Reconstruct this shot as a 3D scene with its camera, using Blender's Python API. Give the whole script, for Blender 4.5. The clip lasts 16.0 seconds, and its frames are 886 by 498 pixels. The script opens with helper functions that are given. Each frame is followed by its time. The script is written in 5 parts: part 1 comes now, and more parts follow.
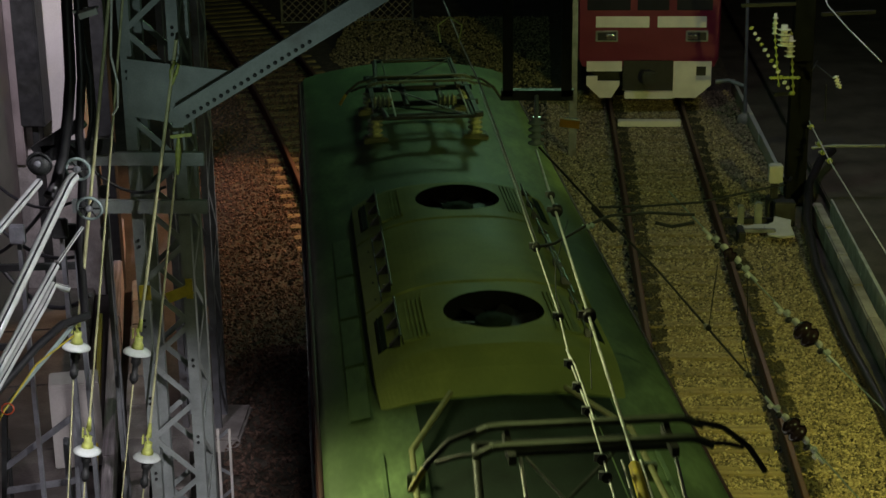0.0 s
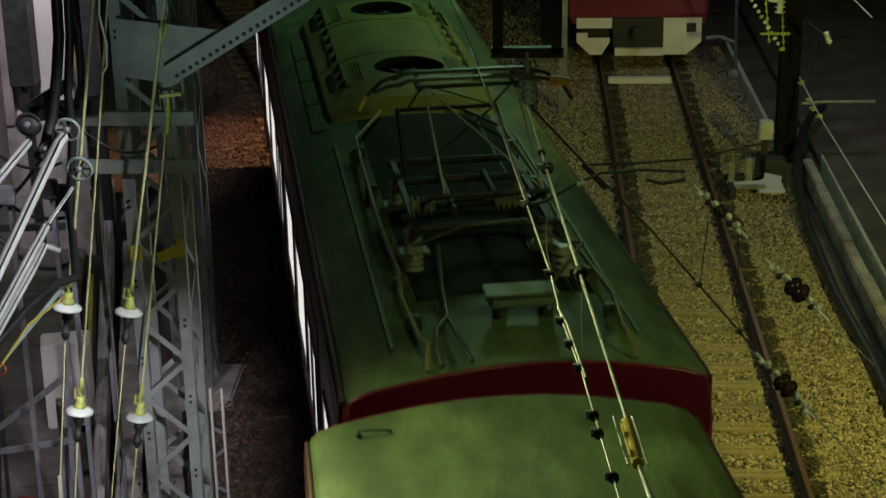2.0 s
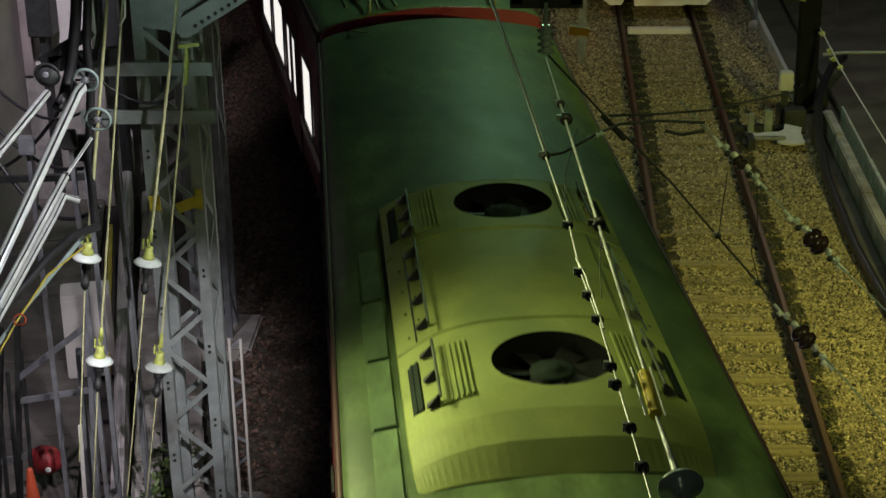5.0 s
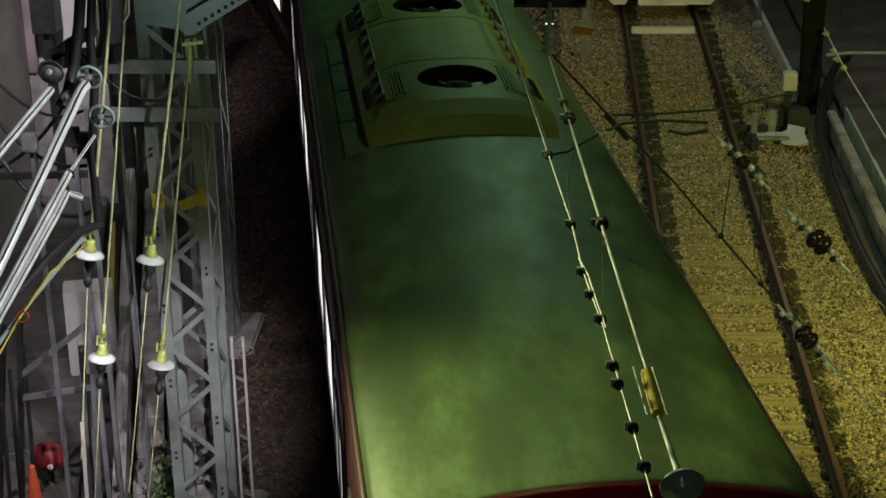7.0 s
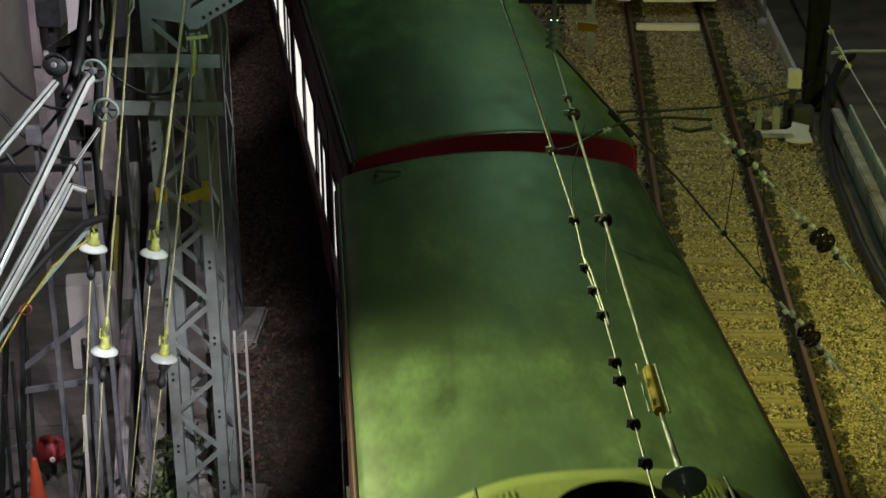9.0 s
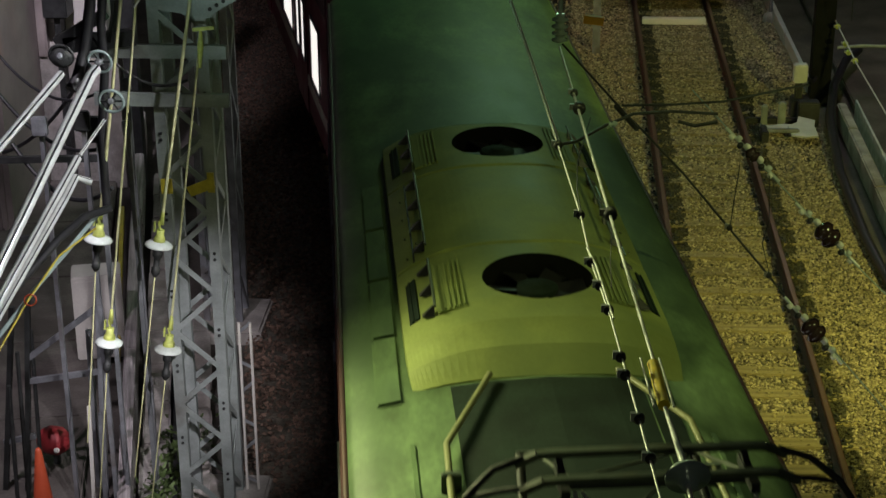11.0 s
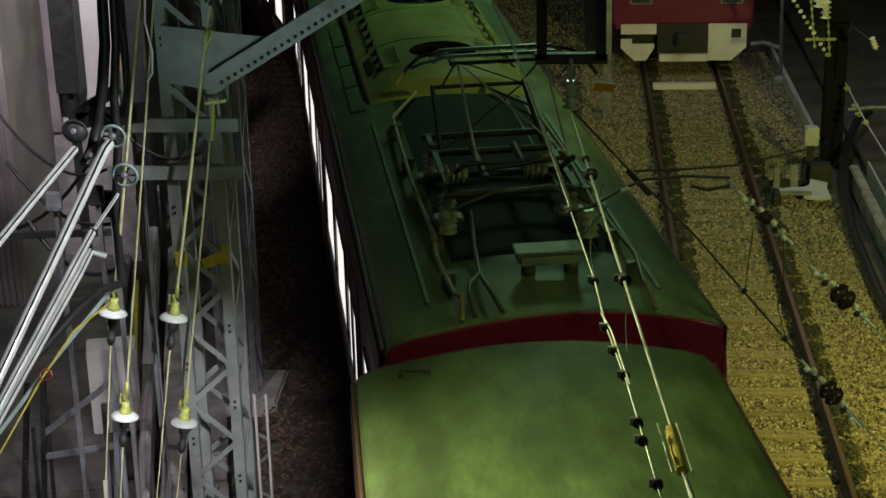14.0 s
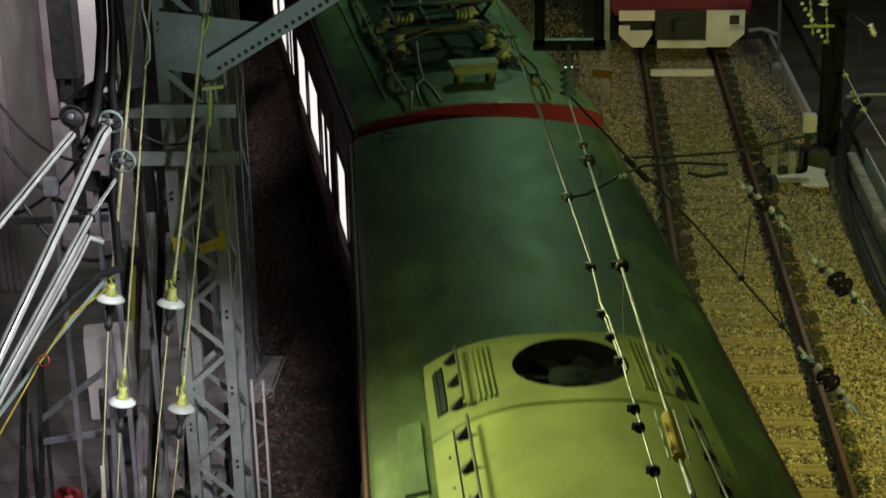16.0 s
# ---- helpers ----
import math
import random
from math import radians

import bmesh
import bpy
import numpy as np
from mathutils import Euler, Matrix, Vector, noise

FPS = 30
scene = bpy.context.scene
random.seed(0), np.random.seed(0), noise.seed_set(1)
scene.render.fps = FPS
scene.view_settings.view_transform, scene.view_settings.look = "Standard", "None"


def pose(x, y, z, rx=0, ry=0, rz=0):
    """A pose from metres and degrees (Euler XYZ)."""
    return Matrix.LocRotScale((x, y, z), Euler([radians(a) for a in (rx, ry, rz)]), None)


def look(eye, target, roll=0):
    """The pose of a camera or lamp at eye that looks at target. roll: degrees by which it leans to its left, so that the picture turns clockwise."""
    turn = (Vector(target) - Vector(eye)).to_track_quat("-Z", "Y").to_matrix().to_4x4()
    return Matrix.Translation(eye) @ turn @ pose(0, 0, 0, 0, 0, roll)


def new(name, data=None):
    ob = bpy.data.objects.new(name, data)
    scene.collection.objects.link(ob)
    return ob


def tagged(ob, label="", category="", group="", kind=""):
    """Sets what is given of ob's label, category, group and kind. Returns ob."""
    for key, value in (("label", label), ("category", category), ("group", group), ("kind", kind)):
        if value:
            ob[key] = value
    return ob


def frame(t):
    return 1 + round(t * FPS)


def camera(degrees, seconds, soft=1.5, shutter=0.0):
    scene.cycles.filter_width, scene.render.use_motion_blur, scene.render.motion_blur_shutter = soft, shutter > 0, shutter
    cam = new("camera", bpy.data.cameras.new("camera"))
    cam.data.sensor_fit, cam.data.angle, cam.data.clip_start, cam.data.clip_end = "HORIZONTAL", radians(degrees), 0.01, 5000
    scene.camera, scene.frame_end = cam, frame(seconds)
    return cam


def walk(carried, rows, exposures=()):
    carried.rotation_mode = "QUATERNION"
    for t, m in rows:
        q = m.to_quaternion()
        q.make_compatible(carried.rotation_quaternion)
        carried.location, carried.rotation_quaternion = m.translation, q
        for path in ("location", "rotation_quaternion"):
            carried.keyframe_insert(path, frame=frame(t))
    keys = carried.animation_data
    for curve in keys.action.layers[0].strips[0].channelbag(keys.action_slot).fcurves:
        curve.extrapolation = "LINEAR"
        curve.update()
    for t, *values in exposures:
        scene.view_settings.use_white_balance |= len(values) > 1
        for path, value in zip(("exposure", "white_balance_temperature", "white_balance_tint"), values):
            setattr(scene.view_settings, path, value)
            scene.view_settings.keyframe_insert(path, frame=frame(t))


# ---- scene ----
# the camera stands on a footbridge and only turns
EYE = (-2.28, 0.0, 8.99)


def aim(yaw, pitch, roll):
    return Matrix.Translation(EYE) @ pose(0, 0, 0, 0, 0, yaw) @ pose(0, 0, 0, 90 - pitch) @ pose(0, 0, 0, 0, 0, roll)


cam = camera(28.56, 16.0, soft=1.5, shutter=0.4)
TURNS = [(0, 3.108, 19.206, -0.708), (0.5, 3.108, 19.356, -0.756), (1, 2.887, 19.577, -0.780), (1.5, 2.743, 19.990, -1.057),
         (2, 2.813, 20.581, -0.954), (2.5, 3.184, 21.380, -1.150), (3, 3.247, 21.797, -1.415), (3.5, 3.255, 22.069, -1.527),
         (4, 3.295, 22.079, -1.591), (4.5, 3.418, 22.149, -1.293), (7, 3.593, 22.223, -0.898), (7.5, 3.675, 22.112, -0.798),
         (8, 3.771, 22.080, -0.684), (8.5, 3.715, 22.201, -0.731), (9, 3.710, 22.370, -0.573), (9.5, 3.829, 22.597, -0.352),
         (12, 3.961, 22.598, -0.407), (12.5, 4.484, 22.013, -1.313), (13, 4.407, 21.921, -1.325), (13.5, 4.106, 20.945, -1.290),
         (14, 4.348, 20.345, -1.441), (14.5, 4.376, 20.005, -1.573), (15, 4.321, 19.835, -1.689), (15.5, 4.292, 19.910, -1.615),
         (16, 4.271, 20.798, -1.305)]
walk(cam, [(t, aim(*a)) for t, *a in TURNS], exposures=[(0, -0.48), (1, -0.35), (2.5, -0.25), (4.5, -0.1), (7, 0.0), (16, 0.0)])

# ---- night sky, the lamps of the yard and added fill lamps ----
world = bpy.data.worlds.new("night")
scene.world = world
world.use_nodes = True
wn = world.node_tree.nodes
wn["Background"].inputs["Color"].default_value = (0.36, 0.31, 0.48, 1)
wn["Background"].inputs["Strength"].default_value = 0.017


def lamp(name, at, target, watts, colour, size, spread=None, blend=0.7):
    data = bpy.data.lights.new(name, "SPOT" if spread else "POINT")
    data.energy, data.color, data.shadow_soft_size = watts, colour, size
    if spread:
        data.spot_size, data.spot_blend = radians(spread), blend
    ob = new(name, data)
    ob.matrix_world = look(at, target)
    return ob


lamp("flood_light", (-6.4, 11.4, 6.2), (-1.5, 6.5, 3.6), 1950, (0.95, 1.0, 0.47), 0.7, 92, 1.0)
# unseen fill added over the track to brighten the near roof
lamp("roof_fill", (-2.3, 10.2, 7.0), (-2.9, 10.4, 3.6), 60, (0.88, 1.0, 0.34), 0.4, 150, 0.6)
# added fill with no known source, brightens the stay insulators and right roof edge
lamp("span_fill", (2.6, 9.6, 6.6), (-0.5, 12.2, 3.4), 240, (0.90, 1.0, 0.34), 0.1, 70, 0.8)
lamp("yard_light", (3.7, 13.2, 4.8), (0.5, 23.5, 0.4), 2650, (0.92, 0.90, 0.20), 0.12, 100, 1.0)
lamp("track_light", (-2.4, 25.5, 8.8), (-4.6, 24.0, 0), 400, (0.50, 1.0, 0.54), 0.6)
lamp("crossing_light", (-2.6, 31.5, 5.0), (-7.7, 27.0, 0), 4000, (1.0, 0.48, 0.24), 0.15, 62, 0.8)
# unseen fill for the bank, its cone cut to leave the trackside strip dark
lamp("bank_fill", (-7.6, 11.0, 8.8), (-9.0, 16.5, 0.0), 1500, (0.98, 0.88, 1.0), 0.12, 46, 0.4)
# added fill hung above the train, brightens the conduits and guy rods
lamp("conduit_fill", (-2.8, 12.4, 6.6), (-6.8, 13.1, 3.9), 1000, (0.97, 0.97, 1.0), 0.06, 48, 0.5)
# unseen low fill, added to lift the knee brace
lamp("brace_fill", (-5.0, 10.5, 4.6), (-4.7, 14.5, 5.8), 120, (0.75, 1.0, 0.92), 0.06, 48, 0.8)
# narrow fill without a known source, added to brighten the lower mast
lamp("mast_fill", (-3.5, 9.0, 5.3), (-5.85, 14.7, 1.5), 1900, (1.0, 0.95, 1.0), 0.06, 25, 1.0)
# fill added in mid-air to brighten the building wall, no lamp known there
lamp("wall_fill", (-8.6, 19.0, 8.0), (-10.8, 24.0, 3.4), 2200, (0.95, 0.86, 1.0), 0.15, 56, 0.6)
# weak unseen frontal fill from behind the camera
lamp("bridge_fill", (-1.2, -2.5, 7.6), (-3.0, 14.0, 4.0), 70, (0.90, 1.0, 0.60), 0.3)
lamp("platform_light", (2.6, 28.5, 7.5), (1.2, 28.9, 0.0), 340, (0.96, 0.90, 1.0), 0.3, 128, 0.4)


# ---- materials ----
def mat(name, colour, rough=0.6, metal=0.0, var=0.3, scale=5.0, bump=0.15, fine=60.0, stain=None, stain_at=0.58, stretch=None, jitter=0.0):
    m = bpy.data.materials.new(name)
    m.use_nodes = True
    nt = m.node_tree
    n, ln = nt.nodes, nt.links
    bs = n["Principled BSDF"]
    tc = n.new("ShaderNodeTexCoord")
    mp = n.new("ShaderNodeMapping")
    ln.new(tc.outputs["Object"], mp.inputs["Vector"])
    if stretch:
        mp.inputs["Scale"].default_value = stretch
    big, small = n.new("ShaderNodeTexNoise"), n.new("ShaderNodeTexNoise")
    big.inputs["Scale"].default_value, big.inputs["Detail"].default_value = scale, 5
    small.inputs["Scale"].default_value, small.inputs["Detail"].default_value = fine, 4
    ln.new(mp.outputs["Vector"], big.inputs["Vector"])
    ln.new(mp.outputs["Vector"], small.inputs["Vector"])
    ramp = n.new("ShaderNodeValToRGB")
    ramp.color_ramp.elements[0].position, ramp.color_ramp.elements[1].position = 0.3, 0.7
    ramp.color_ramp.elements[0].color = (*[c * (1 - var) for c in colour], 1)
    ramp.color_ramp.elements[1].color = (*[min(1, c * (1 + var)) for c in colour], 1)
    ln.new(big.outputs["Fac"], ramp.inputs["Fac"])
    last = ramp.outputs["Color"]
    grain = n.new("ShaderNodeMixRGB")
    grain.blend_type = "MULTIPLY"
    grain.inputs["Fac"].default_value = 0.5
    gr = n.new("ShaderNodeValToRGB")
    gr.color_ramp.elements[0].position, gr.color_ramp.elements[1].position = 0.35, 0.65
    gr.color_ramp.elements[0].color = (1 - var, 1 - var, 1 - var, 1)
    ln.new(small.outputs["Fac"], gr.inputs["Fac"])
    ln.new(last, grain.inputs["Color1"])
    ln.new(gr.outputs["Color"], grain.inputs["Color2"])
    last = grain.outputs["Color"]
    if stain:
        st = n.new("ShaderNodeTexNoise")
        st.inputs["Scale"].default_value, st.inputs["Detail"].default_value = scale * 0.45, 7
        ln.new(mp.outputs["Vector"], st.inputs["Vector"])
        sr = n.new("ShaderNodeValToRGB")
        sr.color_ramp.elements[0].position, sr.color_ramp.elements[1].position = stain_at - 0.08, stain_at + 0.1
        ln.new(st.outputs["Fac"], sr.inputs["Fac"])
        mx = n.new("ShaderNodeMixRGB")
        ln.new(sr.outputs["Color"], mx.inputs["Fac"])
        ln.new(last, mx.inputs["Color1"])
        mx.inputs["Color2"].default_value = (*stain, 1)
        last = mx.outputs["Color"]
    if jitter:
        oi = n.new("ShaderNodeObjectInfo")
        ge = n.new("ShaderNodeNewGeometry")
        ad = n.new("ShaderNodeMath")
        ad.operation = "ADD"
        ln.new(oi.outputs["Random"], ad.inputs[0])
        ln.new(ge.outputs["Random Per Island"], ad.inputs[1])
        fr = n.new("ShaderNodeMath")
        fr.operation = "FRACT"
        ln.new(ad.outputs[0], fr.inputs[0])
        jr = n.new("ShaderNodeMapRange")
        jr.inputs["To Min"].default_value, jr.inputs["To Max"].default_value = 1 - jitter, 1 + jitter
        ln.new(fr.outputs[0], jr.inputs["Value"])
        mj = n.new("ShaderNodeMixRGB")
        mj.blend_type = "MULTIPLY"
        mj.inputs["Fac"].default_value = 1
        ln.new(last, mj.inputs["Color1"])
        ln.new(jr.outputs["Result"], mj.inputs["Color2"])
        last = mj.outputs["Color"]
    ln.new(last, bs.inputs["Base Color"])
    rr = n.new("ShaderNodeMapRange")
    rr.inputs["To Min"].default_value, rr.inputs["To Max"].default_value = max(0.04, rough - 0.12), min(1, rough + 0.12)
    ln.new(big.outputs["Fac"], rr.inputs["Value"])
    ln.new(rr.outputs["Result"], bs.inputs["Roughness"])
    bs.inputs["Metallic"].default_value = metal
    if bump:
        bp = n.new("ShaderNodeBump")
        bp.inputs["Strength"].default_value, bp.inputs["Distance"].default_value = bump, 0.02
        ln.new(small.outputs["Fac"], bp.inputs["Height"])
        ln.new(bp.outputs["Normal"], bs.inputs["Normal"])
    return m


def glow(name, colour, strength):
    m = bpy.data.materials.new(name)
    m.use_nodes = True
    bs = m.node_tree.nodes["Principled BSDF"]
    bs.inputs["Base Color"].default_value = (*colour, 1)
    bs.inputs["Roughness"].default_value = 0.15
    bs.inputs["Emission Color"].default_value = (*colour, 1)
    bs.inputs["Emission Strength"].default_value = strength
    return m


M_ROOF_DULL = mat("older_roof_canvas", (0.100, 0.152, 0.058), 0.52, 0, 0.46, 2.2, 0.05, 14, stain=(0.050, 0.078, 0.032), stain_at=0.55, stretch=(1.6, 0.7, 1.0))
M_ROOF = mat("roof_canvas", (0.125, 0.190, 0.090), 0.52, 0, 0.46, 2.2, 0.05, 14, stain=(0.070, 0.110, 0.055), stain_at=0.55, stretch=(1.6, 0.7, 1.0))
for m in (M_ROOF, M_ROOF_DULL):
    m.node_tree.nodes["Principled BSDF"].inputs["Specular IOR Level"].default_value = 0.30
M_COVER = mat("unit_cover_paint", (0.25, 0.29, 0.095), 0.55, 0, 0.2, 2.0, 0.04, 40, stain=(0.16, 0.20, 0.075), stain_at=0.60)
M_COVER.node_tree.nodes["Principled BSDF"].inputs["Specular IOR Level"].default_value = 0.15
M_RED = mat("red_paint", (0.15, 0.011, 0.034), 0.32, 0, 0.15, 2.0, 0.03, 50)
M_CREAM = mat("cream_paint", (0.72, 0.68, 0.60), 0.4, 0, 0.10, 3.0, 0.03, 50)
M_GUTTER = mat("gutter_metal", (0.055, 0.011, 0.015), 0.6, 0.0, 0.25, 4.0, 0.05, 60)
M_DARK = mat("dark_iron", (0.030, 0.032, 0.032), 0.55, 0.3, 0.4, 9.0, 0.2, 80)
M_BLACK = mat("black_rubber", (0.014, 0.014, 0.016), 0.45, 0, 0.3, 9.0, 0.1, 80)
M_TAR = mat("tarred_steel", (0.010, 0.010, 0.010), 0.95, 0, 0.3, 5.0, 0.1, 60)
M_TAR.node_tree.nodes["Principled BSDF"].inputs["Specular IOR Level"].default_value = 0.15
M_GEAR = mat("roof_gear_paint", (0.080, 0.095, 0.065), 0.45, 0.2, 0.35, 7.0, 0.1, 70)
M_BARE = mat("bare_copper_steel", (0.56, 0.57, 0.56), 0.45, 0.25, 0.2, 12.0, 0.05, 90)
M_INSUL = mat("grey_porcelain", (0.26, 0.33, 0.32), 0.18, 0, 0.15, 6.0, 0.02, 60)
M_WHITE = mat("white_porcelain", (0.75, 0.76, 0.70), 0.22, 0, 0.12, 6.0, 0.02, 60)
M_DISC = mat("glazed_bell_porcelain", (0.55, 0.60, 0.57), 0.2, 0, 0.15, 6.0, 0.02, 60)
M_BROWN = mat("brown_porcelain", (0.035, 0.020, 0.018), 0.2, 0, 0.3, 6.0, 0.02, 60)
M_PIPE_OLD = mat("yellowed_conduit", (0.20, 0.20, 0.09), 0.5, 0, 0.3, 9.0, 0.05, 60)
M_FUSE = mat("pale_box_paint", (0.13, 0.17, 0.12), 0.5, 0, 0.25, 6.0, 0.05, 60)
M_PORC = mat("dusty_porcelain", (0.24, 0.27, 0.18), 0.35, 0, 0.25, 8.0, 0.03, 60)
M_MAT = mat("sooty_roof_mat", (0.012, 0.022, 0.016), 0.85, 0, 0.45, 3.0, 0.1, 40)
M_MAT.node_tree.nodes["Principled BSDF"].inputs["Specular IOR Level"].default_value = 0.2
M_YELLOW = mat("yellow_sleeve", (0.42, 0.34, 0.03), 0.45, 0, 0.2, 12.0, 0.05, 80)
M_SLEEVE = mat("bright_yellow_sleeve", (0.70, 0.52, 0.02), 0.45, 0, 0.15, 12.0, 0.05, 80)
M_LIME = mat("pale_yellow_casting", (0.44, 0.49, 0.12), 0.5, 0.1, 0.3, 12.0, 0.1, 80)
M_STEEL = mat("galvanised_steel", (0.22, 0.23, 0.25), 0.5, 0.45, 0.3, 5.0, 0.12, 70, stain=(0.12, 0.09, 0.07), stain_at=0.66)
M_GREEN = mat("grey_green_steel", (0.23, 0.255, 0.25), 0.5, 0.1, 0.25, 4.0, 0.1, 60, stain=(0.10, 0.09, 0.08), stain_at=0.68)
M_RAIL = mat("rail_rust", (0.085, 0.033, 0.022), 0.6, 0.3, 0.35, 8.0, 0.25, 90)
M_RAILTOP = mat("rail_polish", (0.13, 0.08, 0.06), 0.5, 0.4, 0.2, 12.0, 0.05, 90)
M_SLEEPER = mat("sleeper_timber", (0.25, 0.20, 0.105), 0.85, 0, 0.35, 3.0, 0.5, 45, stretch=(0.5, 4, 4), jitter=0.2)
M_STONE = mat("ballast_stone", (0.30, 0.25, 0.16), 0.85, 0, 0.3, 9.0, 0.3, 60, jitter=0.6)
M_STONE_DARK = mat("dark_stone", (0.050, 0.044, 0.022), 0.7, 0, 0.35, 9.0, 0.3, 60, jitter=0.5)
M_STONE_RUST = mat("rust_stained_stone", (0.125, 0.078, 0.056), 0.85, 0, 0.3, 9.0, 0.3, 60, jitter=0.6)
M_BED = mat("ballast_bed", (0.105, 0.092, 0.070), 0.95, 0, 0.55, 14.0, 0.9, 26, stain=(0.05, 0.045, 0.035), stain_at=0.6)
M_GROUND = mat("cinder_ground", (0.075, 0.066, 0.058), 0.95, 0, 0.45, 1.5, 0.6, 30)
M_CONC = mat("worn_concrete", (0.33, 0.31, 0.29), 0.85, 0, 0.35, 3.0, 0.4, 35, stain=(0.17, 0.15, 0.13), stain_at=0.58)
M_YARD = mat("yard_concrete", (0.13, 0.115, 0.105), 0.9, 0, 0.45, 2.0, 0.4, 30, stain=(0.06, 0.05, 0.045), stain_at=0.52)
M_MARK = mat("amber_marker", (0.50, 0.24, 0.02), 0.5, 0, 0.15, 6.0, 0.03, 60)
M_WOOD = mat("weathered_board", (0.38, 0.34, 0.35), 0.8, 0, 0.55, 2.0, 0.45, 30, stretch=(14, 0.6, 14))
M_WALL = mat("plaster_wall", (0.50, 0.48, 0.45), 0.85, 0, 0.14, 1.2, 0.15, 40, stain=(0.34, 0.31, 0.29), stain_at=0.64)
M_SHEET = mat("corrugated_sheet", (0.30, 0.26, 0.25), 0.55, 0.3, 0.22, 2.0, 0.1, 50)
M_PIPE = mat("pale_pipe", (0.66, 0.70, 0.68), 0.22, 0.25, 0.15, 6.0, 0.03, 60)
M_CABLE = mat("yellow_green_cable", (0.50, 0.50, 0.27), 0.5, 0, 0.25, 9.0, 0.05, 80)
M_ORANGE = mat("orange_plastic", (0.48, 0.075, 0.03), 0.45, 0, 0.12, 5.0, 0.03, 60)
M_REDBOX = mat("red_enamel", (0.26, 0.02, 0.025), 0.6, 0, 0.2, 5.0, 0.03, 60)
M_LEAF = mat("weed_leaf", (0.07, 0.11, 0.03), 0.6, 0, 0.3, 8.0, 0.1, 40, jitter=0.4)
M_PLATE = mat("white_plate", (0.48, 0.48, 0.46), 0.5, 0, 0.1, 6.0, 0.03, 60)
M_PANE = glow("lit_window", (1.0, 0.97, 0.90), 1.0)
M_GLASS = mat("dark_glass", (0.02, 0.02, 0.025), 0.08, 0, 0.1, 3.0, 0, 60)
# near-black, matte: the shade inside the fan openings put into the colour
M_HOLE = mat("shaded_well", (0.006, 0.006, 0.006), 0.97, 0, 0.2, 6.0, 0.05, 60)
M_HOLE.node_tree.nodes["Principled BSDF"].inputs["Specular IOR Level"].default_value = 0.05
M_LENS = mat("chrome_reflector", (0.8, 0.8, 0.75), 0.1, 1.0, 0.1, 6.0, 0, 60)


# ---- mesh helpers ----
def box(bm, x0, x1, y0, y1, z0, z1, bevel=0.0):
    made = bmesh.ops.create_cube(bm, size=1.0)["verts"]
    for v in made:
        v.co = ((x0 + x1) / 2 + v.co.x * (x1 - x0), (y0 + y1) / 2 + v.co.y * (y1 - y0), (z0 + z1) / 2 + v.co.z * (z1 - z0))
    if bevel:
        edges = list({e for v in made for e in v.link_edges})
        bmesh.ops.bevel(bm, geom=edges, offset=bevel, segments=2, affect="EDGES")


def tube(bm, pts, r, n=8, caps=True):
    pts = [Vector(p) for p in pts]
    rs = r if isinstance(r, (list, tuple)) else [r] * len(pts)
    rings, up = [], None
    for i, p in enumerate(pts):
        d = (pts[min(i + 1, len(pts) - 1)] - pts[max(i - 1, 0)]).normalized()
        if up is None:
            up = Vector((0, 0, 1)) if abs(d.z) < 0.9 else Vector((1, 0, 0))
        a = d.cross(up).normalized()
        up = a.cross(d).normalized()
        rings.append([bm.verts.new(p + rs[i] * (math.cos(k * 2 * math.pi / n) * a + math.sin(k * 2 * math.pi / n) * up)) for k in range(n)])
    for a, b in zip(rings, rings[1:]):
        for k in range(n):
            bm.faces.new((a[k], a[(k + 1) % n], b[(k + 1) % n], b[k])).smooth = True
    if caps:
        bm.faces.new([bm.verts.new(v.co) for v in rings[0][::-1]])
        bm.faces.new([bm.verts.new(v.co) for v in rings[-1]])


def lathe(bm, profile, at=(0, 0, 0), axis=(0, 0, 1), n=20):
    # profile: (radius, height) along the axis
    q = Vector((0, 0, 1)).rotation_difference(Vector(axis).normalized())
    rings = []
    for r, z in profile:
        rings.append([bm.verts.new(Vector(at) + q @ Vector((max(r, 0.0005) * math.cos(k * 2 * math.pi / n), max(r, 0.0005) * math.sin(k * 2 * math.pi / n), z))) for k in range(n)])
    for a, b in zip(rings, rings[1:]):
        for k in range(n):
            bm.faces.new((a[k], a[(k + 1) % n], b[(k + 1) % n], b[k])).smooth = True
    bm.faces.new(rings[0][::-1])
    bm.faces.new(rings[-1])


def loft(bm, section, ys, shift=None, smooth=True):
    # a closed (x, z) section carried along y
    rings = []
    for i, y in enumerate(ys):
        s = shift(i) if shift else 0.0
        rings.append([bm.verts.new((x * (1 - s), y, z - s * 0.5)) for x, z in section])
    n = len(section)
    for a, b in zip(rings, rings[1:]):
        for k in range(n):
            bm.faces.new((a[k], a[(k + 1) % n], b[(k + 1) % n], b[k])).smooth = smooth
    bm.faces.new(rings[0][::-1])
    bm.faces.new(rings[-1])


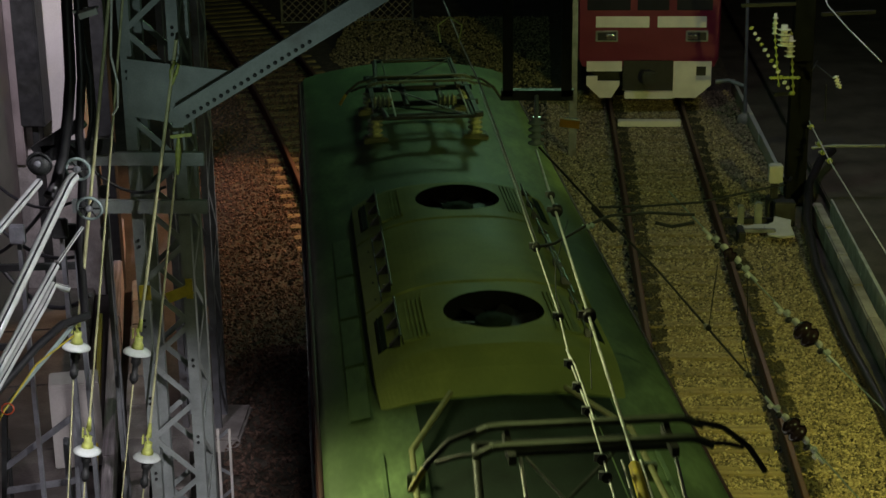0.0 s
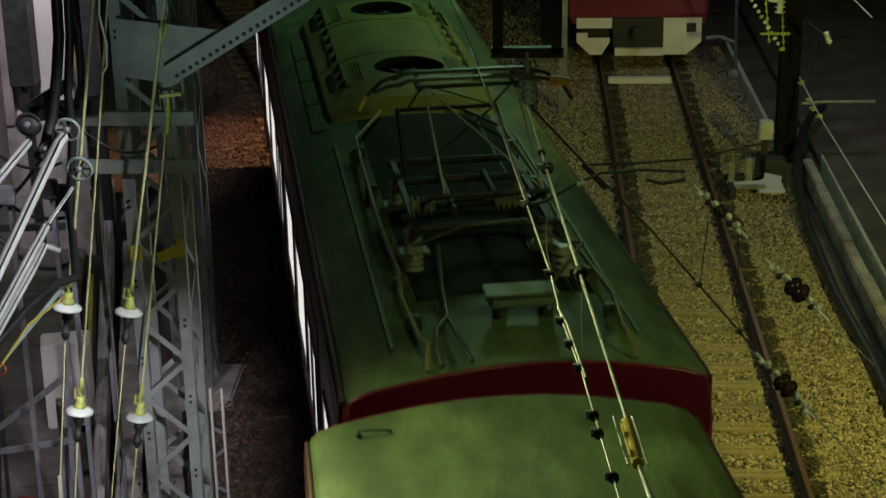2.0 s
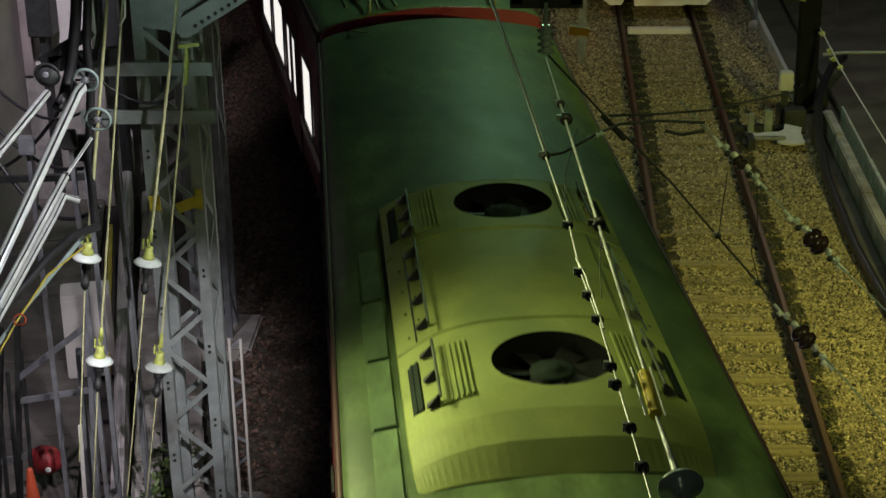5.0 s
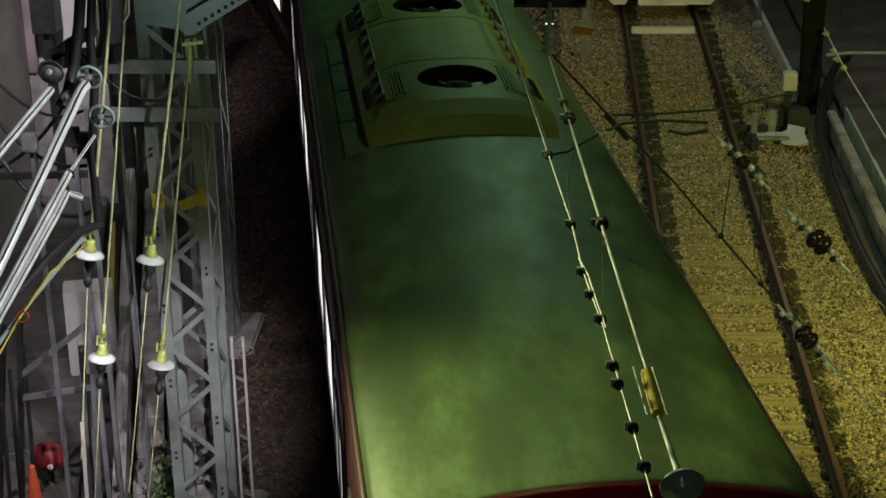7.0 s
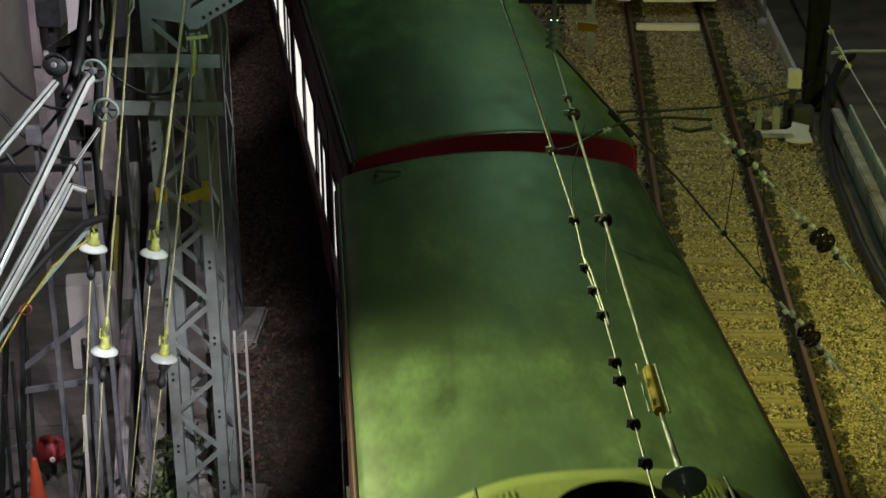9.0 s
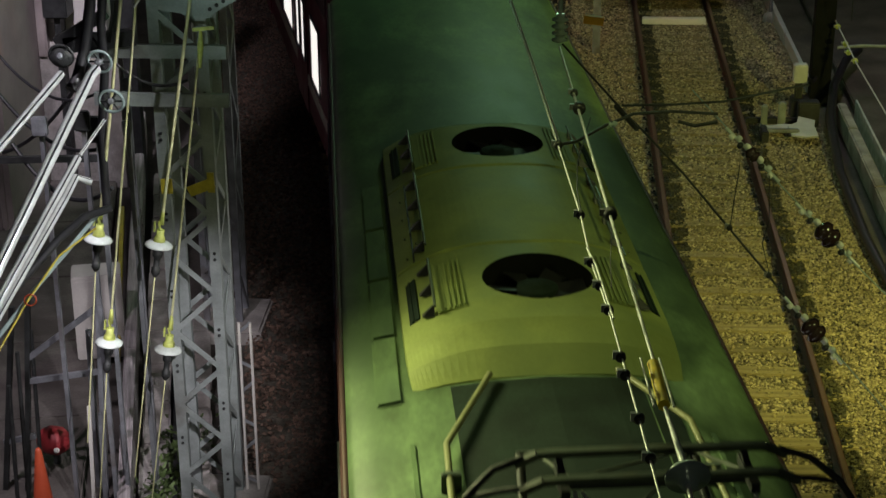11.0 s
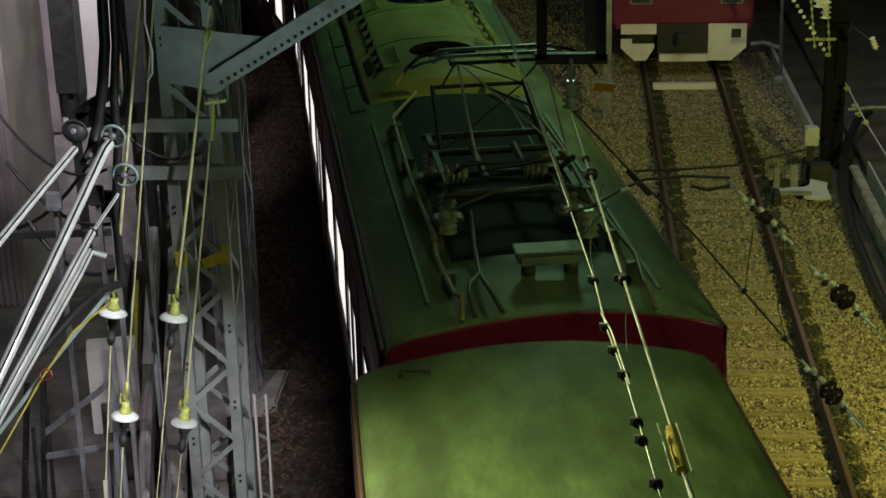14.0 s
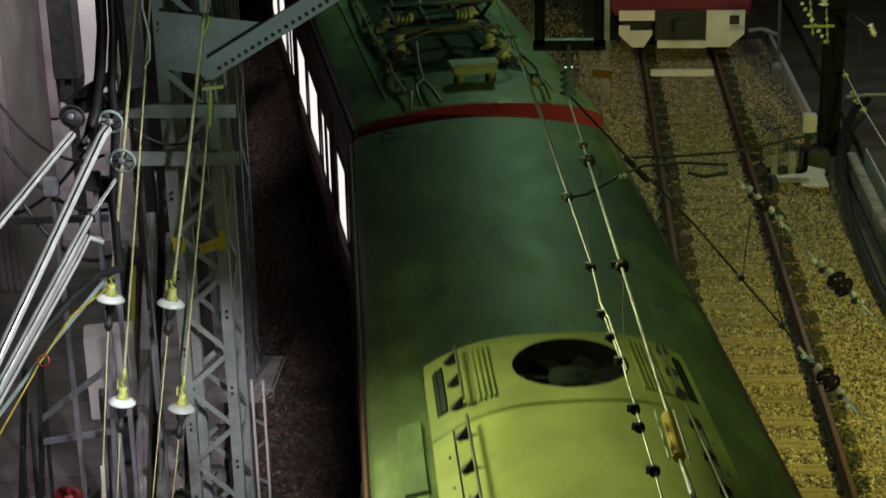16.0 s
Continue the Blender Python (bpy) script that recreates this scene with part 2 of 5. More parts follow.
def beam(bm, a, b, w, h):
    # a rectangular bar from a to b
    a, b = Vector(a), Vector(b)
    d = (b - a).normalized()
    up = Vector((0, 0, 1)) if abs(d.z) < 0.95 else Vector((0, 1, 0))
    s = d.cross(up).normalized()
    u = s.cross(d).normalized()
    c = [[bm.verts.new(p + s * i * w / 2 + u * j * h / 2) for i, j in ((-1, -1), (1, -1), (1, 1), (-1, 1))] for p in (a, b)]
    for k in range(4):
        bm.faces.new((c[0][k], c[0][(k + 1) % 4], c[1][(k + 1) % 4], c[1][k]))
    bm.faces.new(c[0][::-1])
    bm.faces.new(c[1])


def angle(bm, a, b, w, t=0.008, turn=0.0):
    # an L-section steel bar
    a, b = Vector(a), Vector(b)
    d = (b - a).normalized()
    up = Vector((0, 1, 0)) if abs(d.y) < 0.9 else Vector((0, 0, 1))
    s = d.cross(up).normalized()
    u = s.cross(d).normalized()
    q = Matrix.Rotation(turn, 3, d)
    s, u = q @ s, q @ u
    sec = [(0, 0), (w, 0), (w, t), (t, t), (t, w), (0, w)]
    c = [[bm.verts.new(p + s * i + u * j) for i, j in sec] for p in (a, b)]
    for k in range(6):
        bm.faces.new((c[0][k], c[0][(k + 1) % 6], c[1][(k + 1) % 6], c[1][k]))
    bm.faces.new(c[0][::-1])
    bm.faces.new(c[1])


def mesh_of(bm, name, material, smooth_angle=None):
    bmesh.ops.recalc_face_normals(bm, faces=bm.faces[:])
    me = bpy.data.meshes.new(name)
    bm.to_mesh(me)
    bm.free()
    me.materials.append(material)
    return me


def part(name, bm, material, parent=None, label="", at=None):
    ob = new(name, mesh_of(bm, name, material) if isinstance(bm, bmesh.types.BMesh) else bm)
    ob.parent = parent
    if at is not None:
        ob.matrix_basis = at if isinstance(at, Matrix) else Matrix.Translation(at)
    if label:
        ob["label"] = label
    return ob


def thing(name, label, category, group="", kind="", at=(0, 0, 0), rz=0.0):
    ob = new(name)
    ob.matrix_basis = pose(*at, 0, 0, rz)
    return tagged(ob, label, category, group, kind)


def B():
    return bmesh.new()


# ---- the tracks' plan ----
def track_x(y):
    # centre line of the curved track
    a, b, c, y0 = -0.0035979, -0.0396382, -1.453, 10.0
    if y > y0:
        return a * y * y + b * y + c
    x = a * y0 * y0 + b * y0 + c + (2 * a * y0 + b) * (y - y0)
    d = min(y0 - y, 9.0)
    return x + 0.0034 * d * d + (0.0612 * (y0 - y - 9.0) if y < 1.0 else 0.0)


STEP = 0.05
LINE = [Vector((track_x(-100 + STEP * i), -100 + STEP * i, 0)) for i in range(4400)]
RUN = [0.0]
for p, q in zip(LINE, LINE[1:]):
    RUN.append(RUN[-1] + (q - p).length)
ZERO = RUN[2000]


def on_track(s):
    i = int(np.searchsorted(RUN, s + ZERO)) - 1
    i = max(0, min(len(LINE) - 2, i))
    f = (s + ZERO - RUN[i]) / (RUN[i + 1] - RUN[i])
    return LINE[i].lerp(LINE[i + 1], f)


def beside(s, off, z):
    # a place beside the curved track, off metres to its right
    d = (on_track(s + 0.3) - on_track(s - 0.3)).normalized()
    return on_track(s) + Vector((d.y, -d.x, 0)) * off + Vector((0, 0, z))


# ---- ground ----
bm = B()
bmesh.ops.create_grid(bm, x_segments=60, y_segments=60, size=1.0)
for v in bm.verts:
    v.co.x, v.co.y = v.co.x * abs(v.co.x) * 600, v.co.y * abs(v.co.y) * 600 + 20
    v.co.z = -0.12 + 0.02 * noise.noise(v.co * 0.7)
tagged(part("ground", bm, M_GROUND), "dark cinder ground of the railway yard", "ground", kind="structure")


def bed(name, label, y0, y1, xl, xr):
    # the packed bed under loose stones
    bm = B()
    rows = []
    n = int((y1 - y0) / 0.25)
    for i in range(n + 1):
        y = y0 + (y1 - y0) * i / n
        row = []
        for j in range(17):
            f = j / 16
            x = xl(y) + (xr(y) - xl(y)) * f
            edge = min(f, 1 - f) * 8
            row.append(bm.verts.new((x, y, -0.12 + 0.10 * min(1, edge) + 0.012 * noise.noise((x * 4, y * 4, 1)))))
        rows.append(row)
    for a, b in zip(rows, rows[1:]):
        for k in range(16):
            bm.faces.new((a[k], a[k + 1], b[k + 1], b[k])).smooth = True
    return tagged(part(name, bm, M_BED), label, "ballast", kind="structure")


bed("ballast_bed_straight", "packed stone ballast under the straight track", -20, 90, lambda y: -2.1, lambda y: 2.05)
bed("ballast_bed_curved", "packed stone ballast under the curved track", -20, 60, lambda y: track_x(y) - 2.5, lambda y: min(track_x(y) + 1.9, -2.15) if y < 17 else track_x(y) + 1.9)

OCT_V = np.array([(1, 0, 0), (-1, 0, 0), (0, 1, 0), (0, -1, 0), (0, 0, 1), (0, 0, -1)], float)
OCT_F = np.array([(0, 2, 4), (2, 1, 4), (1, 3, 4), (3, 0, 4), (2, 0, 5), (1, 2, 5), (3, 1, 5), (0, 3, 5)])


def stones(name, label, places, size, seed, material=M_STONE):
    # loose broken stones, each an uneven faceted lump
    rng = np.random.default_rng(seed)
    n = len(places)
    rad = size * rng.uniform(0.65, 1.4, (n, 1, 1))
    v = OCT_V[None] * rad * rng.uniform(0.7, 1.25, (n, 1, 3)) * rng.uniform(0.72, 1.2, (n, len(OCT_V), 1)) + rng.normal(0, 0.22, (n, len(OCT_V), 3)) * rad
    a, b = rng.uniform(0, 6.28, n), rng.uniform(-0.7, 0.7, n)
    ca, sa, cb, sb = np.cos(a)[:, None], np.sin(a)[:, None], np.cos(b)[:, None], np.sin(b)[:, None]
    x, y, z = v[..., 0], v[..., 1] * cb - v[..., 2] * sb, v[..., 1] * sb + v[..., 2] * cb
    w = np.stack([x * ca - y * sa, x * sa + y * ca, z * 0.8], -1) + np.asarray(places)[:, None, :]
    f = OCT_F[None] + (np.arange(n) * len(OCT_V))[:, None, None]
    me = bpy.data.meshes.new(name)
    me.from_pydata(w.reshape(-1, 3).tolist(), [], f.reshape(-1, 3).tolist())
    me.materials.append(material)
    return tagged(new(name, me), label, "ballast", kind="stuff")


rng = np.random.default_rng(4)
PITCH = 0.565


def scatter(n, x0, x1, y0, y1, keep):
    out = []
    for x, y, z in zip(rng.uniform(x0, x1, n), rng.uniform(y0, y1, n), rng.uniform(-0.014, 0.016, n)):
        k = keep(x, y)
        if k is not None:
            out.append((k[0], k[1], z + k[2]))
    return out


def spill(x, y):
    # share of stones left lying on the sleepers
    if x > 0.80:
        return 1.0
    if x < -0.85:
        return 0.55
    return float(np.interp(y, (12, 17, 22, 28), (0.0, 0.04, 0.25, 0.7)))


def straight_keep(x, y, share=None):
    f = (y / PITCH) % 1.0
    on_sleeper = abs(x) < 1.08 and (f < 0.205 or f > 0.795)
    if on_sleeper and rng.random() > (spill(x, y) if share is None else share):
        return None
    if abs(abs(x) - 0.7175) < 0.07:
        return None
    return (x, y, 0.0 if not on_sleeper else 0.024)


def rail_band(x, y):
    # ragged band of darker ballast along one side of each rail
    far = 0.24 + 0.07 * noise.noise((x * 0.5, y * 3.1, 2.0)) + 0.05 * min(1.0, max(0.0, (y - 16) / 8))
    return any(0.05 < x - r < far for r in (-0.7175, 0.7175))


def plain_keep(x, y):
    return None if rail_band(x, y) else straight_keep(x, y)


def band_keep(x, y):
    return straight_keep(x, y, 0.7) if rail_band(x, y) else None


stones("ballast_stones_near", "yellow-lit loose broken ballast stones between timber sleepers", scatter(78000, -2.1, 2.0, 12.5, 24.0, plain_keep), 0.019, 1)
stones("ballast_stones_far", "loose broken ballast stones in the dim light", scatter(48000, -2.0, 2.0, 24.0, 36.0, plain_keep), 0.022, 2)
def between_keep(x, y):
    return (x, y, -0.06) if track_x(y) + 1.6 < x < -1.9 else None


stones("ballast_stones_between", "loose grey stones on the ground between the two tracks", scatter(34000, -7.0, -1.9, 20.0, 44.0, between_keep), 0.027, 6)
stones("ballast_stones_oiled", "darker stones beside the rails", scatter(72000, -0.75, 1.1, 12.5, 36.0, band_keep), 0.020, 5, M_STONE_DARK)
stones("ballast_stones_curve", "loose stones on the shoulder of the curved track", scatter(38000, -2.45, 0.9, 11.0, 42.0, lambda o, s: (lambda p: (p.x, p.y, 0.0))(beside(s, o, 0))), 0.026, 3, M_STONE_RUST)


# ---- tracks ----
RAIL = [(-0.063, 0.0), (0.063, 0.0), (0.063, 0.012), (0.012, 0.026), (0.010, 0.108), (0.034, 0.122), (0.034, 0.145), (0.024, 0.152), (-0.024, 0.152), (-0.034, 0.145), (-0.034, 0.122), (-0.010, 0.108), (-0.012, 0.026), (-0.063, 0.012)]


def rail_mesh(places):
    bm = B()
    rings = []
    for i, p in enumerate(places):
        d = (places[min(i + 1, len(places) - 1)] - places[max(i - 1, 0)]).normalized()
        s = Vector((d.y, -d.x, 0))
        rings.append([bm.verts.new(p + s * x + Vector((0, 0, z))) for x, z in RAIL])
    for a, b in zip(rings, rings[1:]):
        for k in range(len(RAIL)):
            f = bm.faces.new((a[k], a[(k + 1) % len(RAIL)], b[(k + 1) % len(RAIL)], b[k]))
            f.material_index = 1 if k == 7 else 0
    bm.faces.new(rings[0][::-1])
    bm.faces.new(rings[-1])
    me = mesh_of(bm, "rail", M_RAIL)
    me.materials.append(M_RAILTOP)
    return me


def sleeper_mesh():
    bm = B()
    box(bm, -1.1, 1.1, -0.11, 0.11, -0.13, 0.012, 0.012)
    for v in bm.verts:
        v.co.z += 0.006 * noise.noise(v.co * 3)
    return mesh_of(bm, "sleeper", M_SLEEPER)


def chair_mesh():
    bm = B()
    box(bm, -0.15, 0.15, -0.085, 0.085, 0.008, 0.024)
    for x in (-0.105, 0.105):
        box(bm, x - 0.03, x + 0.03, -0.05, 0.05, 0.02, 0.050, 0.008)
        lathe(bm, [(0.018, 0.05), (0.018, 0.075), (0.010, 0.080)], (x, 0, 0), n=6)
    return mesh_of(bm, "rail_chair", M_DARK)


SLEEPER, CHAIR = sleeper_mesh(), chair_mesh()
straight = thing("track_straight", "rusty rails on worn timber sleepers in stone ballast", "railway track", kind="structure")
for x in (-0.7175, 0.7175):
    part("rail", rail_mesh([Vector((x, -20 + 2 * i, 0.012)) for i in range(56)]), M_RAIL, straight)
for i in range(18, 110):
    y = i * PITCH
    part("sleeper", SLEEPER, M_SLEEPER, straight, at=pose(rng.uniform(-0.02, 0.02), y, rng.uniform(0.004, 0.016), 0, 0, rng.uniform(-0.6, 0.6)))
    if y < 30:
        for x in (-0.7175, 0.7175):
            part("rail_chair", CHAIR, M_DARK, straight, at=(x, y, 0))
curved = thing("track_curved", "curved rails on timber sleepers, rusty and dim", "railway track", kind="structure")
for off in (-0.7175, 0.7175):
    part("rail", rail_mesh([beside(-12 + 0.75 * i, off, 0.012) for i in range(100)]), M_RAIL, curved)
for i in range(100):
    s = 2 + i * PITCH
    p, q = on_track(s), on_track(s + 0.2)
    turn = math.degrees(math.atan2(-(q.x - p.x), q.y - p.y))
    part("sleeper", SLEEPER, M_SLEEPER, curved, at=pose(p.x, p.y, 0, 0, 0, turn))


# ---- the passing train ----
L_CAR, GAP = 17.45, 0.55
WALLS = [(-1.30, 1.0), (-1.37, 1.15), (-1.38, 3.10), (-1.355, 3.38), (-1.30, 3.47), (1.30, 3.47), (1.355, 3.38), (1.38, 3.10), (1.37, 1.15), (1.30, 1.0)]
ROOF = [(-1.31, 3.44), (-1.335, 3.48), (-1.29, 3.525), (-1.15, 3.575), (-0.90, 3.625), (-0.6, 3.675), (-0.3, 3.705), (0.0, 3.715), (0.3, 3.705), (0.6, 3.675), (0.90, 3.625), (1.15, 3.575), (1.29, 3.525), (1.335, 3.48), (1.31, 3.44)]
WALLS, ROOF = [(x * 1.015, z) for x, z in WALLS], [(x * 1.015, z) for x, z in ROOF]


def roof_z(x):
    pts = [(abs(a), b) for a, b in ROOF[7:14]]
    return float(np.interp(abs(x), [p[0] for p in pts], [p[1] for p in pts]))


def window_mesh(w, h):
    bm = B()
    for a, b, c, d in ((-w / 2, w / 2, -h / 2 - 0.04, -h / 2), (-w / 2, w / 2, h / 2, h / 2 + 0.04), (-w / 2 - 0.04, -w / 2, -h / 2 - 0.04, h / 2 + 0.04), (w / 2, w / 2 + 0.04, -h / 2 - 0.04, h / 2 + 0.04)):
        box(bm, 0.0, 0.022, a, b, c, d)
    f = mesh_of(bm, "window_frame", M_STEEL)
    bm = B()
    box(bm, 0.004, 0.012, -w / 2 + 0.002, w / 2 - 0.002, -h / 2 + 0.002, h / 2 - 0.002)
    return f, mesh_of(bm, "pane", M_PANE)


WIN = {w: window_mesh(w, 0.86) for w in (0.85, 1.30)}
DOORWIN = window_mesh(0.30, 0.8)
bm = B()
box(bm, 0.0, 0.014, -0.645, -0.005, 1.12, 3.02, 0.004)
box(bm, 0.0, 0.014, 0.005, 0.645, 1.12, 3.02, 0.004)
DOOR = mesh_of(bm, "door", M_RED)
bm = B()
tube(bm, [(0, -L_CAR / 2 + 0.05, 0), (0, L_CAR / 2 - 0.05, 0)], 0.022, 6)
GUTTER = mesh_of(bm, "gutter", M_GUTTER)
bm = B()
tube(bm, [(0, -0.11, 0.0), (0, -0.11, 0.05), (0, 0.11, 0.05), (0, 0.11, 0.0)], 0.010, 6)
box(bm, -0.018, 0.018, -0.13, -0.09, 0, 0.016, 0.003)
box(bm, -0.018, 0.018, 0.09, 0.13, 0, 0.016, 0.003)
GRAB = mesh_of(bm, "grab_handle", M_DARK)


UNIT0, UNIT1 = 5.98, 10.75


def cover_z(x):
    # crown of the unit cover
    return 3.72 + 0.25 * (1 - min(1.0, abs(x) / 0.935) ** 2.9)


COVER = [(-0.935, 3.58)] + [(x, cover_z(x)) for x in (0.935 * math.sin(math.pi / 2 * k / 20) for k in range(-20, 21))] + [(0.935, 3.58)]


def carve(me, x, y):
    # cut the round fan opening through a cover
    bm = B()
    lathe(bm, [(0.40, 3.78), (0.40, 4.3)], (x, y, 0), n=40)
    cutter = new("cutter", mesh_of(bm, "cutter", M_HOLE))
    ob = new("blank", me)
    cut = ob.modifiers.new("cut", "BOOLEAN")
    cut.operation, cut.object, cut.solver = "DIFFERENCE", cutter, "EXACT"
    done = bpy.data.meshes.new_from_object(ob.evaluated_get(bpy.context.evaluated_depsgraph_get()))
    bpy.data.objects.remove(ob)
    bpy.data.objects.remove(cutter)
    done.materials.clear()
    done.materials.append(M_COVER)
    done.materials.append(M_HOLE)
    # opening walls and floor take the painted shade colour
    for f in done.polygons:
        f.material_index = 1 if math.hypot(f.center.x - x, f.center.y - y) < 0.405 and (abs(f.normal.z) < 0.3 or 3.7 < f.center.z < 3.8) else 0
    return done


def cover_mesh(a, b):
    bm = B()
    if a == UNIT0:
        ys, lo = [-a, -a - 0.05, -a - 0.14, -a - 0.30, -b + 0.02, -b], [0.55, 0.30, 0.10, 0.0, 0.0, 0.05]
    elif b == UNIT1:
        ys, lo = [-a, -a - 0.02, -b + 0.75, -b + 0.45, -b + 0.2, -b], [0.05, 0.0, 0.0, 0.08, 0.28, 0.62]
    else:
        ys, lo = [-a, -a - 0.02, -b + 0.02, -b], [0.05, 0.0, 0.0, 0.05]
    rings = []
    for y, f in zip(ys, lo):
        rings.append([bm.verts.new((x * (1 - 0.05 * f), y, 3.56 + (z - 3.56) * (1 - f))) for x, z in COVER])
    n = len(COVER)
    for r0, r1 in zip(rings, rings[1:]):
        for k in range(n):
            bm.faces.new((r0[k], r0[(k + 1) % n], r1[(k + 1) % n], r1[k]))
    bm.faces.new(rings[0][::-1])
    bm.faces.new(rings[-1])
    return mesh_of(bm, "cover", M_COVER)


FAN_Y = (-6.72, -9.66)
COVERS = [carve(cover_mesh(UNIT0, 7.32), 0.05, FAN_Y[0]), cover_mesh(7.335, 9.02), carve(cover_mesh(9.035, UNIT1), 0.05, FAN_Y[1])]


def kept(make, name, material):
    # one mesh, shared by the like parts of all cars
    bm = B()
    make(bm)
    return mesh_of(bm, name, material)


def blade_shape(bm):
    pts = [(0.10, -0.05, -0.01), (0.35, -0.13, -0.03), (0.375, 0.05, 0.02), (0.10, 0.05, 0.012)]
    vs = [bm.verts.new(p) for p in pts]
    ws = [bm.verts.new((p[0], p[1], p[2] - 0.008)) for p in pts]
    bm.faces.new(vs)
    bm.faces.new(ws[::-1])
    for i in range(4):
        bm.faces.new((vs[i], ws[i], ws[(i + 1) % 4], vs[(i + 1) % 4]))


def guide_shape(bm, l, n):
    tube(bm, [(0, -l, 0.085), (0, l, 0.085)], 0.011, 6)


def foot_shape(bm):
    a = [bm.verts.new(p) for p in ((0, -0.045, 0), (0, 0.045, 0), (0, 0, 0.085), (-0.085, 0.03, -0.012), (-0.085, -0.03, -0.012))]
    for f in ((0, 1, 2), (0, 2, 4), (1, 3, 2), (2, 3, 4), (0, 4, 3, 1)):
        bm.faces.new([a[i] for i in f])


# well, hub and blades coloured dark to stand for shade in the opening
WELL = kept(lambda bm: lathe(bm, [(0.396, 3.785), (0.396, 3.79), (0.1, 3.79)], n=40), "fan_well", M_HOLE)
HUB = kept(lambda bm: lathe(bm, [(0.15, 3.80), (0.15, 3.875), (0.135, 3.885), (0.07, 3.885), (0.06, 3.90), (0.02, 3.902)], n=24), "fan_hub", M_MAT)
BLADE = kept(blade_shape, "fan_blade", M_BLACK)
SLAT = kept(lambda bm: box(bm, -0.008, 0.008, -0.40, 0.40, -0.012, 0.014, 0.003), "louvre", M_COVER)
SLOT = kept(lambda bm: box(bm, -0.11, 0.11, -0.41, 0.41, -0.01, 0.003), "louvre_bed", M_COVER)
RAIL_S = kept(lambda bm: guide_shape(bm, 0.42, 3), "guide_rail", M_GEAR)
RAIL_L = kept(lambda bm: guide_shape(bm, 0.78, 4), "guide_rail", M_GEAR)
FOOT = kept(foot_shape, "guide_foot", M_BLACK)
BOLT = kept(lambda bm: lathe(bm, [(0.010, 0), (0.010, 0.010), (0.005, 0.012)], n=6), "bolt", M_GEAR)
SEAM = kept(lambda bm: box(bm, -0.006, 0.006, -0.82, 0.82, -0.01, 0.004), "side_seam", M_BLACK)
PANEL = kept(lambda bm: (box(bm, -0.05, 0.05, -0.34, 0.34, -0.01, 0.004), box(bm, -0.008, 0.008, -0.34, 0.34, 0.0, 0.012)), "side_panel", M_MAT)
BOARD = kept(lambda bm: box(bm, -0.095, 0.095, -0.5, 0.5, -0.03, 0.035, 0.02), "duct_board", M_ROOF)


def add_unit(car):
    # roof air conditioner in three bays with a fan in the end bays
    for i, me in enumerate(COVERS):
        c = part("cover", me, M_COVER, car, "pale yellow-grey painted unit cover", at=(0, -0.12, 0))
        mid = (-6.72, -8.18, -9.66)[i]
        if i != 1:
            y = FAN_Y[0] if i == 0 else FAN_Y[1]
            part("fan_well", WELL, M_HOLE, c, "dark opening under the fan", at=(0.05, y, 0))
            part("fan_hub", HUB, M_GEAR, c, at=(0.05, y, 0))
            for k in range(7):
                part("fan_blade", BLADE, M_DARK, c, at=pose(0.05, y, 3.845, 0, 0, k * 360 / 7 + 15))
        for sx in (-1, 1):
            lean = 16 if sx > 0 else -16
            if i != 1:
                x = sx * 0.585
                part("louvre_bed", SLOT, M_COVER, c, at=pose(x, mid, cover_z(x) + 0.001, 0, lean * 0.75, 0))
                for k in range(6):
                    x = sx * (0.50 + 0.034 * k)
                    part("louvre", SLAT, M_COVER, c, at=pose(x, mid, cover_z(x) + 0.004, 0, lean * 0.75, 0))
                x = sx * 0.855
                part("side_panel", PANEL, M_MAT, c, at=pose(x, mid, cover_z(x) + 0.004, 0, sx * 45, 0))
            else:
                part("side_seam", SEAM, M_BLACK, c, at=(sx * 0.80, mid, cover_z(0.80) + 0.003))
                for k in range(8):
                    x = sx * (0.765 if k % 2 else 0.845)
                    part("bolt", BOLT, M_GEAR, c, at=(x, mid - 0.7 + 0.2 * k, cover_z(x)))
            x = sx * 0.715
            part("guide_rail", RAIL_L if i == 1 else RAIL_S, M_GEAR, c, at=(x, mid, cover_z(x)))
            for k in range(4 if i == 1 else 3):
                o = (-0.66 + 0.44 * k) if i == 1 else (-0.36 + 0.36 * k)
                part("guide_foot", FOOT, M_BLACK, c, at=pose(x, mid + o, cover_z(x) - 0.004, 0, 0, 0 if sx < 0 else 180))
    for k in range(4):
        part("duct_board", BOARD, M_ROOF, car, at=pose(-1.06, -7.45 - 1.02 * k, 3.585, 0, -11, 0))


def stack(bm, x, y, z, r=0.06, n=4, step=0.04, axis=(0, 0, 1)):
    prof = [(r * 0.55, 0)]
    for k in range(n):
        h = k * step
        prof += [(r * 0.55, h + 0.008), (r, h + 0.012), (r, h + 0.022), (r * 0.55, h + 0.032)]
    prof.append((r * 0.5, n * step + 0.01))
    lathe(bm, prof, (x, y, z), axis, 14)


